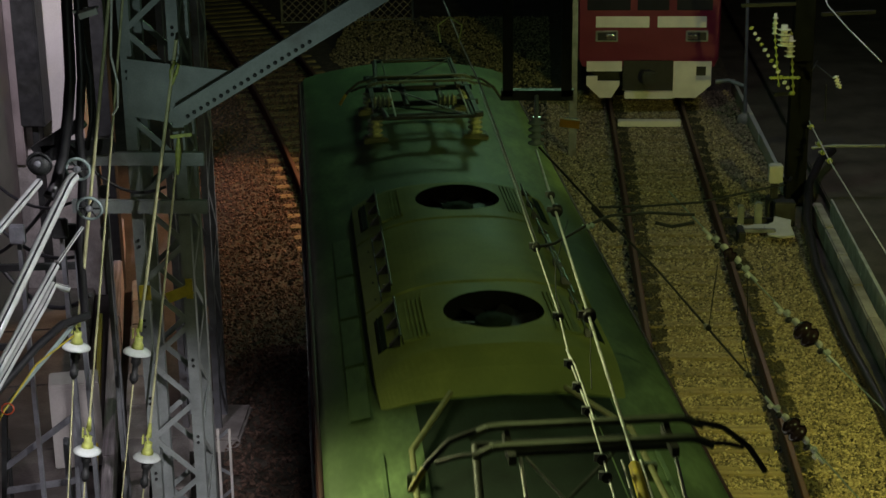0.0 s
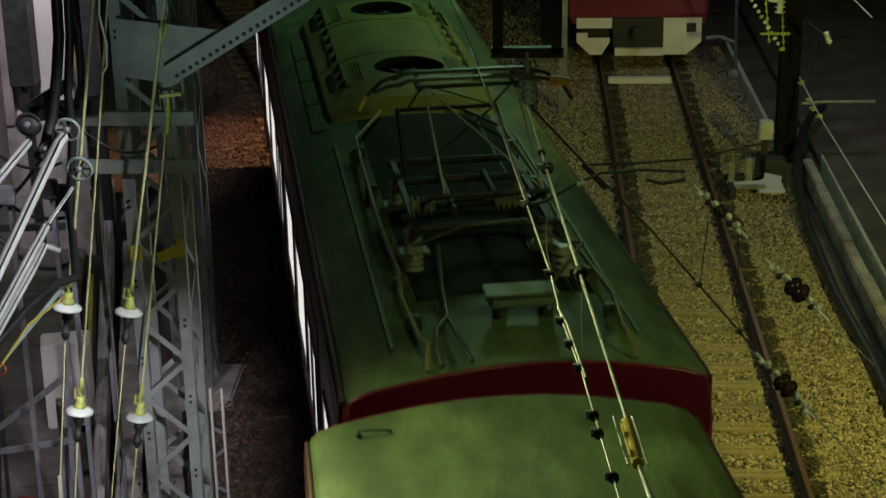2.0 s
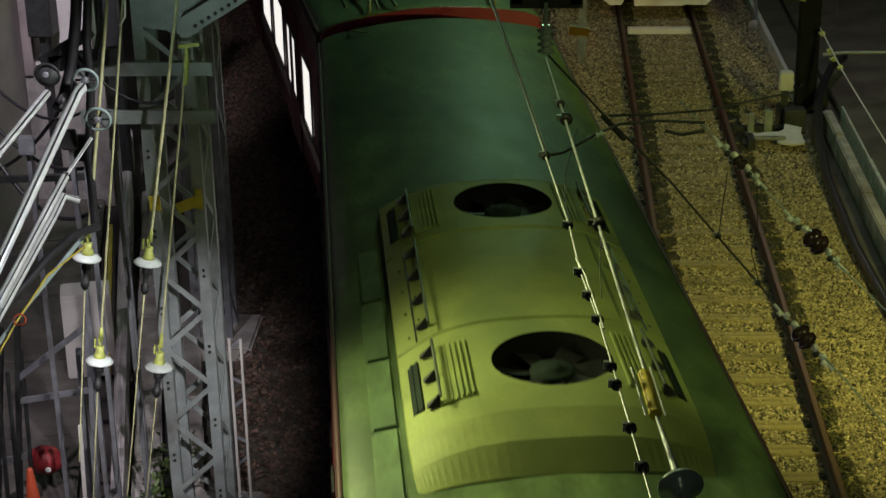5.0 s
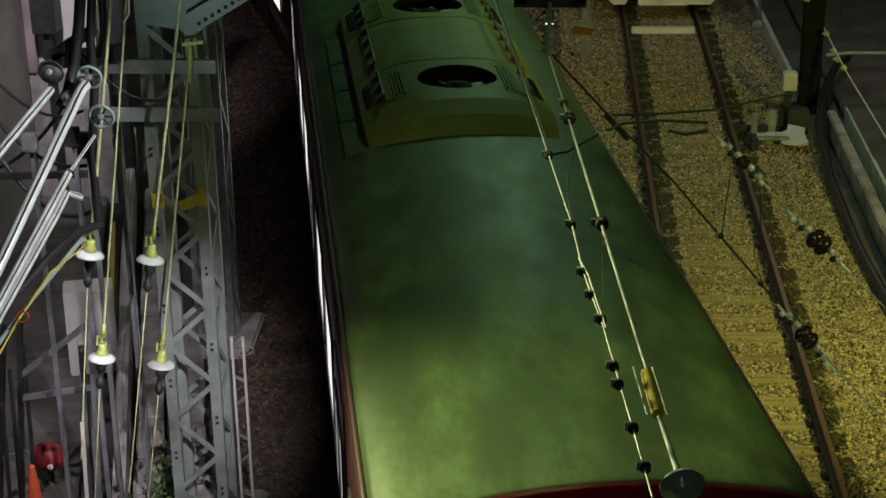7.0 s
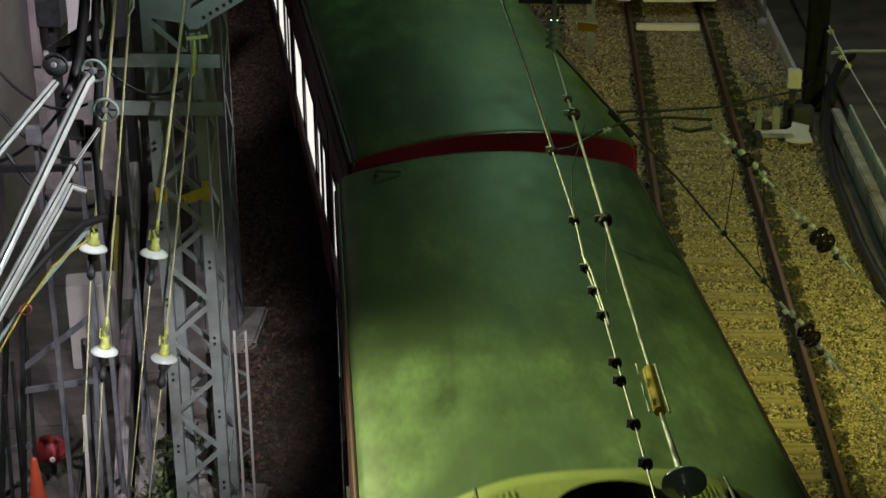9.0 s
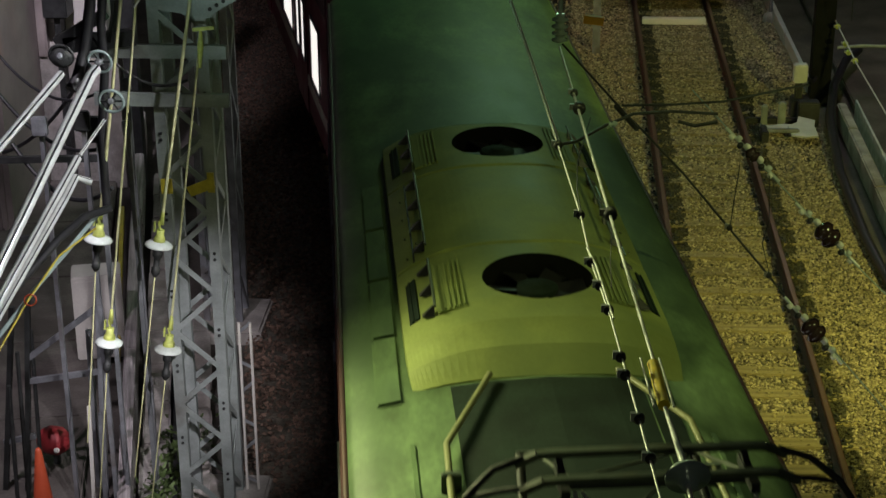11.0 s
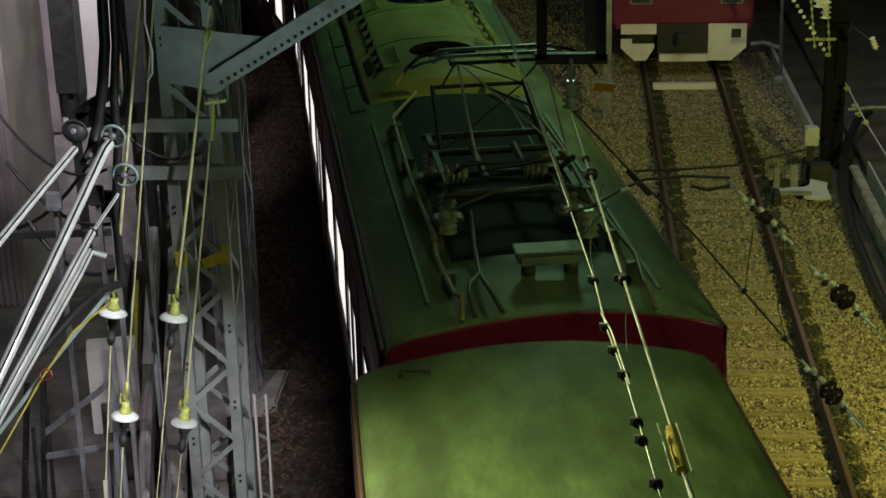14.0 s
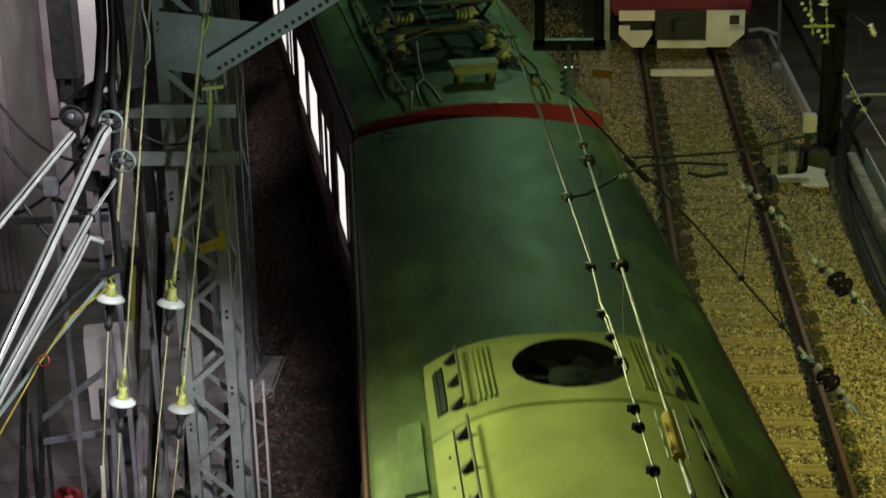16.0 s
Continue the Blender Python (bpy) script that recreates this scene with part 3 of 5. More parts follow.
def add_pantograph(car, u, up=True):
    # a diamond pantograph on four insulators
    y = -u
    zb, head, knee = 4.02, (5.08 if up else 4.22), (4.42 if up else 4.12)
    reach = 1.28 if up else 1.35
    for sx in (-1, 1):
        for sy in (-1, 1):
            bm = B()
            stack(bm, sx * 0.56, y + sy * 0.62, roof_z(0.56) - 0.01, 0.085, 5, 0.055)
            part("insulator", bm, M_PORC, car, "pale ribbed porcelain insulator")
            bm = B()
            box(bm, sx * 0.56 - 0.14, sx * 0.56 + 0.14, y + sy * 0.62 - 0.10, y + sy * 0.62 + 0.10, roof_z(0.56) - 0.03, roof_z(0.56) + 0.05, 0.015)
            part("foot", bm, M_GEAR, car)
    base = B()
    for sx in (-1, 1):
        beam(base, (sx * 0.56, y - 0.95, zb), (sx * 0.56, y + 0.95, zb), 0.05, 0.05)
    for sy in (-0.9, -0.35, 0.35, 0.9):
        tube(base, [(-0.62, y + sy, zb), (0.62, y + sy, zb)], 0.035, 8)
    for sx in (-0.2, 0.2):
        tube(base, [(sx, y - 0.6, zb + 0.03), (sx, y + 0.35, zb + 0.05)], 0.034, 10)
    part("base_frame", base, M_DARK, car)
    for sy in (-1, 1):
        low = B()
        for sx in (-1, 1):
            tube(low, [(sx * 0.50, y + sy * 0.35, zb), (sx * 0.46, y + sy * reach, knee)], 0.026, 8)
        tube(low, [(-0.48, y + sy * reach, knee), (0.48, y + sy * reach, knee)], 0.022, 8)
        tube(low, [(-0.50, y + sy * 0.35, zb), (0.46, y + sy * reach, knee)], 0.010, 6)
        part("lower_arm", low, M_DARK, car)
        top = B()
        for sx in (-1, 1):
            tube(top, [(sx * 0.40 + 0.03, y + sy * reach, knee), (sx * 0.40 + 0.03, y + sy * 0.06, head - 0.10)], 0.011, 8)
        tube(top, [(0.44, y + sy * reach, knee), (-0.34, y + sy * 0.06, head - 0.10)], 0.008, 6)
        part("upper_arm", top, M_BARE if sy < 0 else M_GEAR, car)
    for sy in (-0.12, 0.12):
        bow = B()
        pts = [(-0.62, 0, -0.05), (-0.52, 0, -0.005), (-0.45, 0, 0.0), (0.45, 0, 0.0), (0.52, 0, -0.005), (0.62, 0, -0.05)]
        for a, b in zip(pts, pts[1:]):
            beam(bow, (a[0], y + sy, head + a[2]), (b[0], y + sy, head + b[2]), 0.042, 0.03)
        part("contact_strip", bow, M_GEAR, car)
    cross = B()
    for sx in (-0.42, 0.42):
        beam(cross, (sx, y - 0.14, head - 0.07), (sx, y + 0.14, head - 0.07), 0.04, 0.05)
        beam(cross, (sx, y - 0.12, head - 0.10), (sx, y + 0.12, head - 0.02), 0.03, 0.02)
    tube(cross, [(-0.44, y, head - 0.10), (0.44, y, head - 0.10)], 0.02, 8)
    part("head_frame", cross, M_DARK, car)
    for sx in (-1, 1):
        horn = B()
        tube(horn, [(sx * 0.58, y + 0.12, head - 0.02), (sx * 0.72, y + 0.08, head - 0.05), (sx * 0.84, y, head - 0.13), (sx * 0.93, y - 0.02, head - 0.27)], 0.017, 8)
        tube(horn, [(sx * 0.58, y - 0.12, head - 0.03), (sx * 0.70, y - 0.09, head - 0.06), (sx * 0.80, y - 0.02, head - 0.12)], 0.014, 8)
        part("horn", horn, M_DARK, car)
        if sx > 0:
            continue
        tip = B()
        tube(tip, [(sx * 0.86, y - 0.005, head - 0.155), (sx * 0.933, y - 0.02, head - 0.275)], 0.0185, 8)
        part("horn_tip", tip, M_YELLOW, car, "yellow painted horn tip")
    for sx in (-0.46, 0.26):
        spring = B()
        stack(spring, sx - 0.12, y - 0.62, zb + 0.10, 0.085, 4, 0.05, (1, 0, 0))
        part("spring_cylinder", spring, M_PORC, car, "pale ribbed cylinder beside the frame")


def add_gear(car):
    # conduits, fuse box and arrester behind the pantograph
    bm = B()
    xs = [-0.66, -0.4, 0.0, 0.4, 0.78]
    top = [[bm.verts.new((x, y, roof_z(x) + 0.006)) for x in xs] for y in (-10.9, -13.5, -16.1)]
    low = [[bm.verts.new((x, y, roof_z(x) - 0.012)) for x in xs] for y in (-10.9, -13.5, -16.1)]
    for g in (top, low):
        for r0, r1 in zip(g, g[1:]):
            for k in range(4):
                bm.faces.new((r0[k], r0[k + 1], r1[k + 1], r1[k]))
    for r0, r1 in ((top[0], low[0]), (top[-1], low[-1])):
        for k in range(4):
            bm.faces.new((r0[k], r0[k + 1], r1[k + 1], r1[k]))
    part("roof_mat", bm, M_MAT, car, "sooty black mat below the pantograph")
    for x, pts in ((-0.75, [(11.8, 0.0), (12.6, 0.02), (14.2, 0.04), (15.6, 0.0), (16.2, 0.05), (17.0, 0.0)]), (0.80, [(11.6, 0.0), (13.2, 0.03), (15.0, 0.0), (16.4, 0.06), (17.0, 0.0)])):
        bm = B()
        sg = 1 if x > 0 else -1
        tube(bm, [(x - sg * 0.35, -10.9, roof_z(0.4) + 0.06)] + [(x + sg * d, -u, roof_z(x) + 0.09 + 0.5 * d) for u, d in pts] + [(x - sg * 0.03, -17.25, roof_z(x) + 0.16), (x, -17.42, roof_z(x) + 0.02)], 0.022, 8)
        part("conduit", bm, M_PIPE_OLD, car, "yellowed roof conduit")
        for u in (12.2, 13.4, 14.6, 15.8, 16.6):
            bm = B()
            box(bm, x - 0.06, x + 0.06, -u - 0.03, -u + 0.03, roof_z(x) - 0.02, roof_z(x) + 0.12, 0.01)
            part("clip", bm, M_GEAR, car)
    bm = B()
    tube(bm, [(-0.42, -15.6, roof_z(0.4) + 0.25), (-0.46, -16.1, roof_z(0.4) + 0.10), (-0.50, -16.7, roof_z(0.5) + 0.09), (-0.48, -17.2, roof_z(0.5) + 0.13), (-0.42, -17.42, roof_z(0.4) + 0.03)], 0.022, 8)
    part("conduit", bm, M_GEAR, car)
    bm = B()
    tube(bm, [(-0.50, -16.7, roof_z(0.5) + 0.10), (-0.62, -16.95, roof_z(0.6) + 0.12), (-0.66, -17.25, roof_z(0.6) + 0.14), (-0.64, -17.42, roof_z(0.6) + 0.03)], 0.022, 8)
    part("conduit", bm, M_GEAR, car)
    bm = B()
    box(bm, -0.18, 0.34, -16.72, -16.50, roof_z(0) + 0.10, roof_z(0) + 0.21, 0.025)
    fuse = part("fuse_box", bm, M_FUSE, car, "pale grey-green roof fuse box")
    bm = B()
    box(bm, -0.20, 0.36, -16.74, -16.48, roof_z(0) + 0.205, roof_z(0) + 0.23, 0.010)
    part("lid", bm, M_FUSE, fuse)
    for x in (-0.08, 0.28):
        bm = B()
        lathe(bm, [(0.06, -0.02), (0.06, 0.10)], (x, -16.59, roof_z(0)), n=12)
        part("foot", bm, M_GEAR, fuse)
    bm = B()
    stack(bm, -0.60, -15.40, roof_z(0.60), 0.085, 4, 0.05)
    part("arrester", bm, M_PORC, car, "pale porcelain surge arrester")
    bm = B()
    stack(bm, 0.60, -15.70, roof_z(0.6), 0.10, 4, 0.06)
    part("arrester", bm, M_PORC, car, "pale porcelain surge arrester")
    bm = B()
    tube(bm, [(-0.60, -15.40, roof_z(0.6) + 0.21), (-0.2, -15.45, 4.05), (0.3, -15.55, 4.12), (0.6, -15.7, roof_z(0.6) + 0.28)], 0.014, 6)
    tube(bm, [(0.6, -15.7, roof_z(0.6) + 0.28), (0.7, -16.0, 4.05), (0.36, -16.5, roof_z(0) + 0.22)], 0.014, 6)
    part("jumper_wire", bm, M_GEAR, car)
    for x in (-0.95, 0.95):
        bm = B()
        beam(bm, (x, -11.6, roof_z(x) + 0.008), (x, -16.9, roof_z(x) + 0.008), 0.03, 0.02)
        part("cable_tray", bm, M_ROOF, car)


def make_car(label, leading=False, gear=False, canvas=M_ROOF):
    car = thing("train_car", label, "train car", "cars of the passing train")
    bm = B()
    loft(bm, WALLS, [-L_CAR, -L_CAR + 0.04, -0.04, 0.0], lambda i: 0.02 if i in (0, 3) else 0.0, smooth=False)
    part("body", bm, M_RED, car, "dark red painted body side")
    bm = B()
    ys = [-L_CAR + 0.002, -L_CAR + 0.03, -L_CAR + 0.10] + [-L_CAR + 0.1 + (L_CAR - 0.2) * k / 12 for k in range(1, 12)] + [-0.10, -0.03, -0.002]
    loft(bm, ROOF, ys, lambda i: {0: 0.018, 1: 0.005, len(ys) - 2: 0.005, len(ys) - 1: 0.018}.get(i, 0.0))
    part("roof", bm, canvas, car, "grimy grey-green curved roof")
    for y in (-L_CAR - 0.004, 0.004):
        bm = B()
        loft(bm, [(x * 0.992, z - 0.012) for x, z in ROOF[1:-1]] + [(1.33, 3.0), (-1.33, 3.0)], [y - 0.025, y - 0.008, y + 0.008, y + 0.025], lambda i: 0.012 if i in (0, 3) else 0.0)
        part("end_panel", bm, M_RED, car, "glossy red end panel under the roof edge")
    for sx in (-1, 1):
        part("gutter", GUTTER, M_GUTTER, car, at=(sx * 1.372, -L_CAR / 2, 3.455))
        turn = 0 if sx > 0 else 180
        for u in (3.05, 8.72, 14.40):
            d = part("door", DOOR, M_RED, car, at=pose(sx * 1.399, -u, 0, 0, 0, turn))
            for o in (-0.33, 0.33):
                w = part("window_frame", DOORWIN[0], M_STEEL, d, at=(0.012, o, 2.30))
                part("pane", DOORWIN[1], M_PANE, d, at=(0.014, o, 2.30))
        for u, w in ((1.35, 0.85), (4.95, 1.30), (6.85, 1.30), (10.6, 1.30), (12.5, 1.30), (16.1, 0.85)):
            f = part("window_frame", WIN[w][0], M_STEEL, car, at=pose(sx * 1.399, -u, 2.28, 0, 0, turn))
            part("pane", WIN[w][1], M_PANE, f, "brightly lit window pane")
        bm = B()
        beam(bm, (sx * 1.395, -0.1, 3.26), (sx * 1.395, -L_CAR + 0.1, 3.26), 0.018, 0.30)
        part("cantrail", bm, M_GUTTER, car, "brownish metal strip above the windows")
        bm = B()
        box(bm, min(sx * 1.397, sx * 1.409), max(sx * 1.397, sx * 1.409), -L_CAR + 0.2, -0.2, 1.55, 1.72, 0.003)
        part("stripe", bm, M_CREAM, car, "cream stripe below the windows")
    for u in (2.9, 14.55):
        bm = B()
        box(bm, -1.0, 1.0, -u - 1.5, -u + 1.5, 0.45, 0.75, 0.05)
        for sy in (-1.05, 1.05):
            tube(bm, [(-0.85, -u + sy, 0.53), (0.85, -u + sy, 0.53)], 0.08, 10)
            for sx in (-0.7175, 0.7175):
                lathe(bm, [(0.43, -0.06), (0.43, 0.06), (0.2, 0.065)], (sx, -u + sy, 0.534), (1, 0, 0), 24)
        part("bogie", bm, M_DARK, car)
    bm = B()
    box(bm, -1.2, 1.2, -L_CAR + 0.5, -0.5, 0.75, 1.02, 0.03)
    box(bm, -1.15, 1.15, -11.0, -6.0, 0.40, 0.76, 0.03)
    part("underframe", bm, M_DARK, car)
    if not leading:
        bm = B()
        box(bm, -0.55, 0.55, 0.0, 0.50, 1.05, 3.10, 0.03)
        part("gangway", bm, M_BLACK, car, "black rubber gangway bellows")
        for x, y in ((-0.92, -0.32),):
            part("grab_handle", GRAB, M_DARK, car, at=pose(x, y, roof_z(x) - 0.01, 0, 0, 80))
    else:
        for x, w in ((-0.78, 0.7), (0.0, 0.6), (0.78, 0.7)):
            bm = B()
            box(bm, x - w / 2, x + w / 2, 0.0, 0.02, 2.1, 3.0, 0.008)
            part("windscreen", bm, M_GLASS, car)
        for x in (-0.95, 0.95):
            bm = B()
            lathe(bm, [(0.09, 0), (0.09, 0.03), (0.05, 0.045)], (x, 0.0, 1.55), (0, 1, 0), 16)
            part("headlight", bm, M_LENS, car)
    add_unit(car)
    if gear:
        add_pantograph(car, 14.45)
        add_gear(car)
    if leading:
        add_pantograph(car, 3.1, up=False)
    return car


TRAIN = [make_car("leading red train car with raised and folded pantographs", leading=True, gear=True),
         make_car("red train car with plain grey-green roof and cooling unit", canvas=M_ROOF_DULL),
         make_car("red train car with raised diamond pantograph on its roof", gear=True),
         make_car("red train car with plain grey-green roof and cooling unit", canvas=M_ROOF_DULL)]


def parked_train():
    car = thing("parked_train", "stationary red train with cream band and white skirt", "train", at=(0.0, 34.0, 0.0))
    bm = B()
    loft(bm, WALLS, [0.0, 0.05, 17.9], lambda i: 0.02 if i == 0 else 0.0, smooth=False)
    part("body", bm, M_RED, car)
    bm = B()
    loft(bm, ROOF, [0.01, 0.06, 17.9])
    part("roof", bm, M_ROOF, car)
    bm = B()
    box(bm, -1.05, 0.0, -0.02, 0.0, 1.78, 2.0, 0.006)
    part("front_band", bm, M_CREAM, car, "cream painted band")
    bm = B()
    box(bm, 0.16, 1.12, -0.02, 0.0, 1.78, 2.0, 0.006)
    part("front_band", bm, M_CREAM, car, "cream painted band")
    for x, w in ((-0.8, 0.85), (0.07, 0.62), (0.88, 0.7)):
        bm = B()
        box(bm, x - w / 2, x + w / 2, -0.012, 0.004, 2.12, 3.0, 0.01)
        part("windscreen", bm, M_GLASS, car)
    for sx in (-0.83, 0.94):
        bm = B()
        box(bm, sx - 0.22, sx + 0.22, -0.045, 0.0, 1.50, 1.72, 0.012)
        h = part("headlight_housing", bm, M_STEEL, car)
        bm = B()
        box(bm, sx - 0.18, sx + 0.18, -0.052, -0.04, 1.53, 1.69, 0.004)
        part("recess", bm, M_BLACK, h)
        for o in (0.03, 0.12):
            bm = B()
            s = 1 if sx < 0 else -1
            lathe(bm, [(0.058, 0), (0.058, 0.012), (0.03, 0.02)], (sx + s * o, -0.05, 1.61), (0, -1, 0), 14)
            part("lamp_lens", bm, M_LENS, h)
    def plate(name, pts, y0, y1, m, label=""):
        bm = B()
        a = [bm.verts.new((x, y0, z)) for x, z in pts]
        b = [bm.verts.new((x, y1, z)) for x, z in pts]
        bm.faces.new(a)
        bm.faces.new(b[::-1])
        for i in range(len(pts)):
            bm.faces.new((a[i], b[i], b[(i + 1) % len(pts)], a[(i + 1) % len(pts)]))
        return part(name, bm, m, car, label)
    plate("skirt", [(-1.22, 0.80), (-1.22, 0.62), (-0.95, 0.36), (-0.72, 0.36), (-0.56, 0.62), (-0.56, 0.70), (-1.0, 0.70), (-1.0, 0.80)], -0.03, 0.02, M_CREAM, "white painted front skirt")
    plate("skirt", [(-1.22, 1.10), (-1.22, 0.90), (-0.52, 0.90), (-0.52, 1.10)], -0.03, 0.02, M_CREAM, "white painted front skirt")
    sk = plate("skirt", [(0.50, 1.10), (0.50, 0.36), (0.95, 0.36), (1.25, 0.62), (1.25, 1.10)], -0.03, 0.02, M_CREAM, "white painted front skirt")
    bm = B()
    box(bm, 0.95, 1.14, -0.04, -0.028, 0.82, 1.0, 0.004)
    part("socket", bm, M_BLACK, sk)
    plate("step", [(-0.46, 0.50), (-0.46, 0.36), (0.49, 0.36), (0.49, 0.50)], -0.10, 0.0, M_CREAM, "white painted step bar")
    bm = B()
    box(bm, -0.5, 0.5, -0.01, 0.02, 0.5, 1.12, 0.01)
    part("coupler_pocket", bm, M_BLACK, car)
    bm = B()
    tube(bm, [(0.0, 0.0, 0.85), (0.0, -0.28, 0.85)], 0.09, 12)
    box(bm, -0.13, 0.13, -0.40, -0.25, 0.72, 0.98, 0.03)
    part("coupler", bm, M_DARK, car)
    bm = B()
    box(bm, -1.1, 1.1, 0.3, 17.5, 0.5, 1.0, 0.04)
    part("underframe", bm, M_DARK, car)
    for y in (2.9, 14.5):
        bm = B()
        box(bm, -1.0, 1.0, y - 1.5, y + 1.5, 0.45, 0.75, 0.05)
        for sy in (-1.05, 1.05):
            for sx in (-0.7175, 0.7175):
                lathe(bm, [(0.43, -0.06), (0.43, 0.06), (0.2, 0.065)], (sx, y + sy, 0.594), (1, 0, 0), 24)
        part("bogie", bm, M_DARK, car)


parked_train()
bm = B()
box(bm, -0.62, 0.60, 33.02, 33.20, 0.015, 0.13, 0.01)
tagged(part("stop_board", bm, M_CREAM), "white painted board laid between the rails", "stop board")


# ---- portal mast and its knee brace ----
def lattice_mast(name, label, x0, x1, y0, y1, z1, bay, material, size=0.075):
    mast = thing(name, label, "lattice mast")
    for x, sx in ((x0, 0), (x1, 1)):
        for y, sy in ((y0, 0), (y1, 1)):
            bm = B()
            beam(bm, (x, y, -0.1), (x, y, z1), size, size * 0.8)
            part("leg", bm, material, mast)
    n = int(z1 / bay)
    for y in (y0 - 0.03, y1 + 0.03):
        for k in range(n):
            a, b = (x0, x1) if k % 2 else (x1, x0)
            bm = B()
            beam(bm, (a, y, k * bay + 0.1), (b, y, (k + 1) * bay + 0.1), 0.012, 0.05)
            part("brace", bm, material, mast)
    for x in (x0 - 0.03, x1 + 0.03):
        for k in range(n):
            a, b = (y0, y1) if k % 2 else (y1, y0)
            bm = B()
            beam(bm, (x, a, k * bay + 0.1), (x, b, (k + 1) * bay + 0.1), 0.012, 0.05)
            part("brace", bm, material, mast)
    if size < 0.03:
        return mast
    bm = B()
    box(bm, x0 - 0.3, x1 + 0.3, y0 - 0.3, y1 + 0.3, -0.2, 0.06, 0.03)
    part("footing", bm, M_CONC, mast)
    return mast


mast = lattice_mast("portal_mast", "grey-green riveted lattice mast beside the track", -5.79, -5.37, 14.6, 15.05, 6.6, 0.385, M_GREEN, 0.10)
for k in range(1, 17):
    for o in (-0.03, 0.03):
        bm = B()
        lathe(bm, [(0.015, 0), (0.015, 0.010), (0.008, 0.016)], (-5.37 if k % 2 else -5.79, 14.555, k * 0.385 + 0.1 + o), (0, -1, 0), 8)
        part("bolt", bm, M_DARK, mast)
for z in (4.31, 4.75):
    bm = B()
    beam(bm, (-6.35, 14.52, z), (-5.15, 14.52, z), 0.05, 0.12)
    part("cross_arm", bm, M_GREEN, mast)
bm = B()
pts = (-5.765, 14.500, 5.643), (-5.801, 14.500, 5.142), (-5.286, 14.500, 5.057), (-4.720, 14.500, 5.519)
f = [bm.verts.new(p) for p in pts]
g = [bm.verts.new((p[0], p[1] + 0.02, p[2])) for p in pts]
bm.faces.new(f)
bm.faces.new(g[::-1])
for i in range(4):
    bm.faces.new((f[i], g[i], g[(i + 1) % 4], f[(i + 1) % 4]))
gusset = part("gusset_plate", bm, M_GREEN, mast)
A, Z = Vector((-5.320, 14.500, 5.153)), Vector((-3.439, 14.500, 6.287))
bm = B()
beam(bm, A, Z, 0.05, 0.17)
part("knee_brace", bm, M_GREEN, mast)
bm = B()
e = (Z - A).normalized().cross(Vector((0, -1, 0)))
e = e if e.z > 0 else -e
beam(bm, A + e * 0.09 + Vector((0, -0.05, 0)), Z + e * 0.09 + Vector((0, -0.05, 0)), 0.10, 0.016)
part("flange", bm, M_GREEN, mast)
for k in range(19):
    p = A.lerp(Z, 0.02 + 0.032 * k) - e * 0.035
    bm = B()
    lathe(bm, [(0.018, 0), (0.018, 0.010), (0.010, 0.018)], (p.x, p.y - 0.025, p.z), (0, -1, 0), 8)
    part("bolt", bm, M_DARK, mast)
bm = B()
beam(bm, (-6.4, 14.8, 6.55), (-1.2, 14.8, 6.55), 0.35, 0.3)
part("girder", bm, M_GREEN, mast)
bm = B()
beam(bm, (-5.558, 14.500, 3.447), (-5.331, 14.500, 3.542), 0.01, 0.10)
beam(bm, (-5.383, 14.500, 3.541), (-5.321, 14.500, 3.542), 0.012, 0.19)
part("yellow_band", bm, M_YELLOW, mast, "yellow marker band")
bm = B()
beam(bm, (-5.807, 14.500, 3.498), (-5.704, 14.500, 3.499), 0.012, 0.14)
part("yellow_band", bm, M_YELLOW, mast, "yellow marker band")
rpost = thing("rail_post", "pale slender twin-rail post with a few rungs", "post")
for x in (-5.28, -5.17):
    bm = B()
    beam(bm, (x, 15.05, -0.1), (x, 15.05, 1.9), 0.022, 0.03)
    part("upright", bm, M_WALL, rpost)
for k in range(6):
    bm = B()
    z = 0.2 + 0.32 * k
    beam(bm, (-5.28, 15.05, z), (-5.17, 15.05, z + (0.10 if k % 2 else -0.06)), 0.012, 0.03)
    part("rung", bm, M_STEEL, rpost)
lattice_mast("rear_mast", "dim steel lattice mast behind the portal mast", -6.45, -6.05, 19.0, 19.4, 6.2, 0.6, M_STEEL)

# hanging frame below the girder, with its insulator
drop = thing("drop_frame", "dark steel frame hanging from the portal girder", "drop frame")
for x in (-2.50, -1.99):
    bm = B()
    beam(bm, (x, 14.8, 5.25), (x, 14.8, 6.45), 0.09, 0.09)
    part("hanger", bm, M_DARK, drop)
bm = B()
beam(bm, (-2.56, 14.8, 5.26), (-1.93, 14.8, 5.26), 0.09, 0.09)
part("cross_bar", bm, M_DARK, drop)
bm = B()
stack(bm, -2.25, 14.6, 4.86, 0.072, 4, 0.06)
tube(bm, [(-2.25, 14.6, 5.10), (-2.25, 14.75, 5.26)], 0.02, 6)
part("insulator", bm, M_INSUL, drop, "grey-green ribbed insulator")
bm = B()
beam(bm, (-2.05, 14.55, 5.08), (-1.88, 14.55, 5.06), 0.06, 0.07)
part("marker", bm, M_MARK, drop, "small amber marker")


# ---- overhead line above the curved track ----
def wire(name, label, pts, r, material, category="wire"):
    w = thing(name, label, category)
    bm = B()
    tube(bm, pts, r, 6)
    part("strand", bm, material, w)
    return w


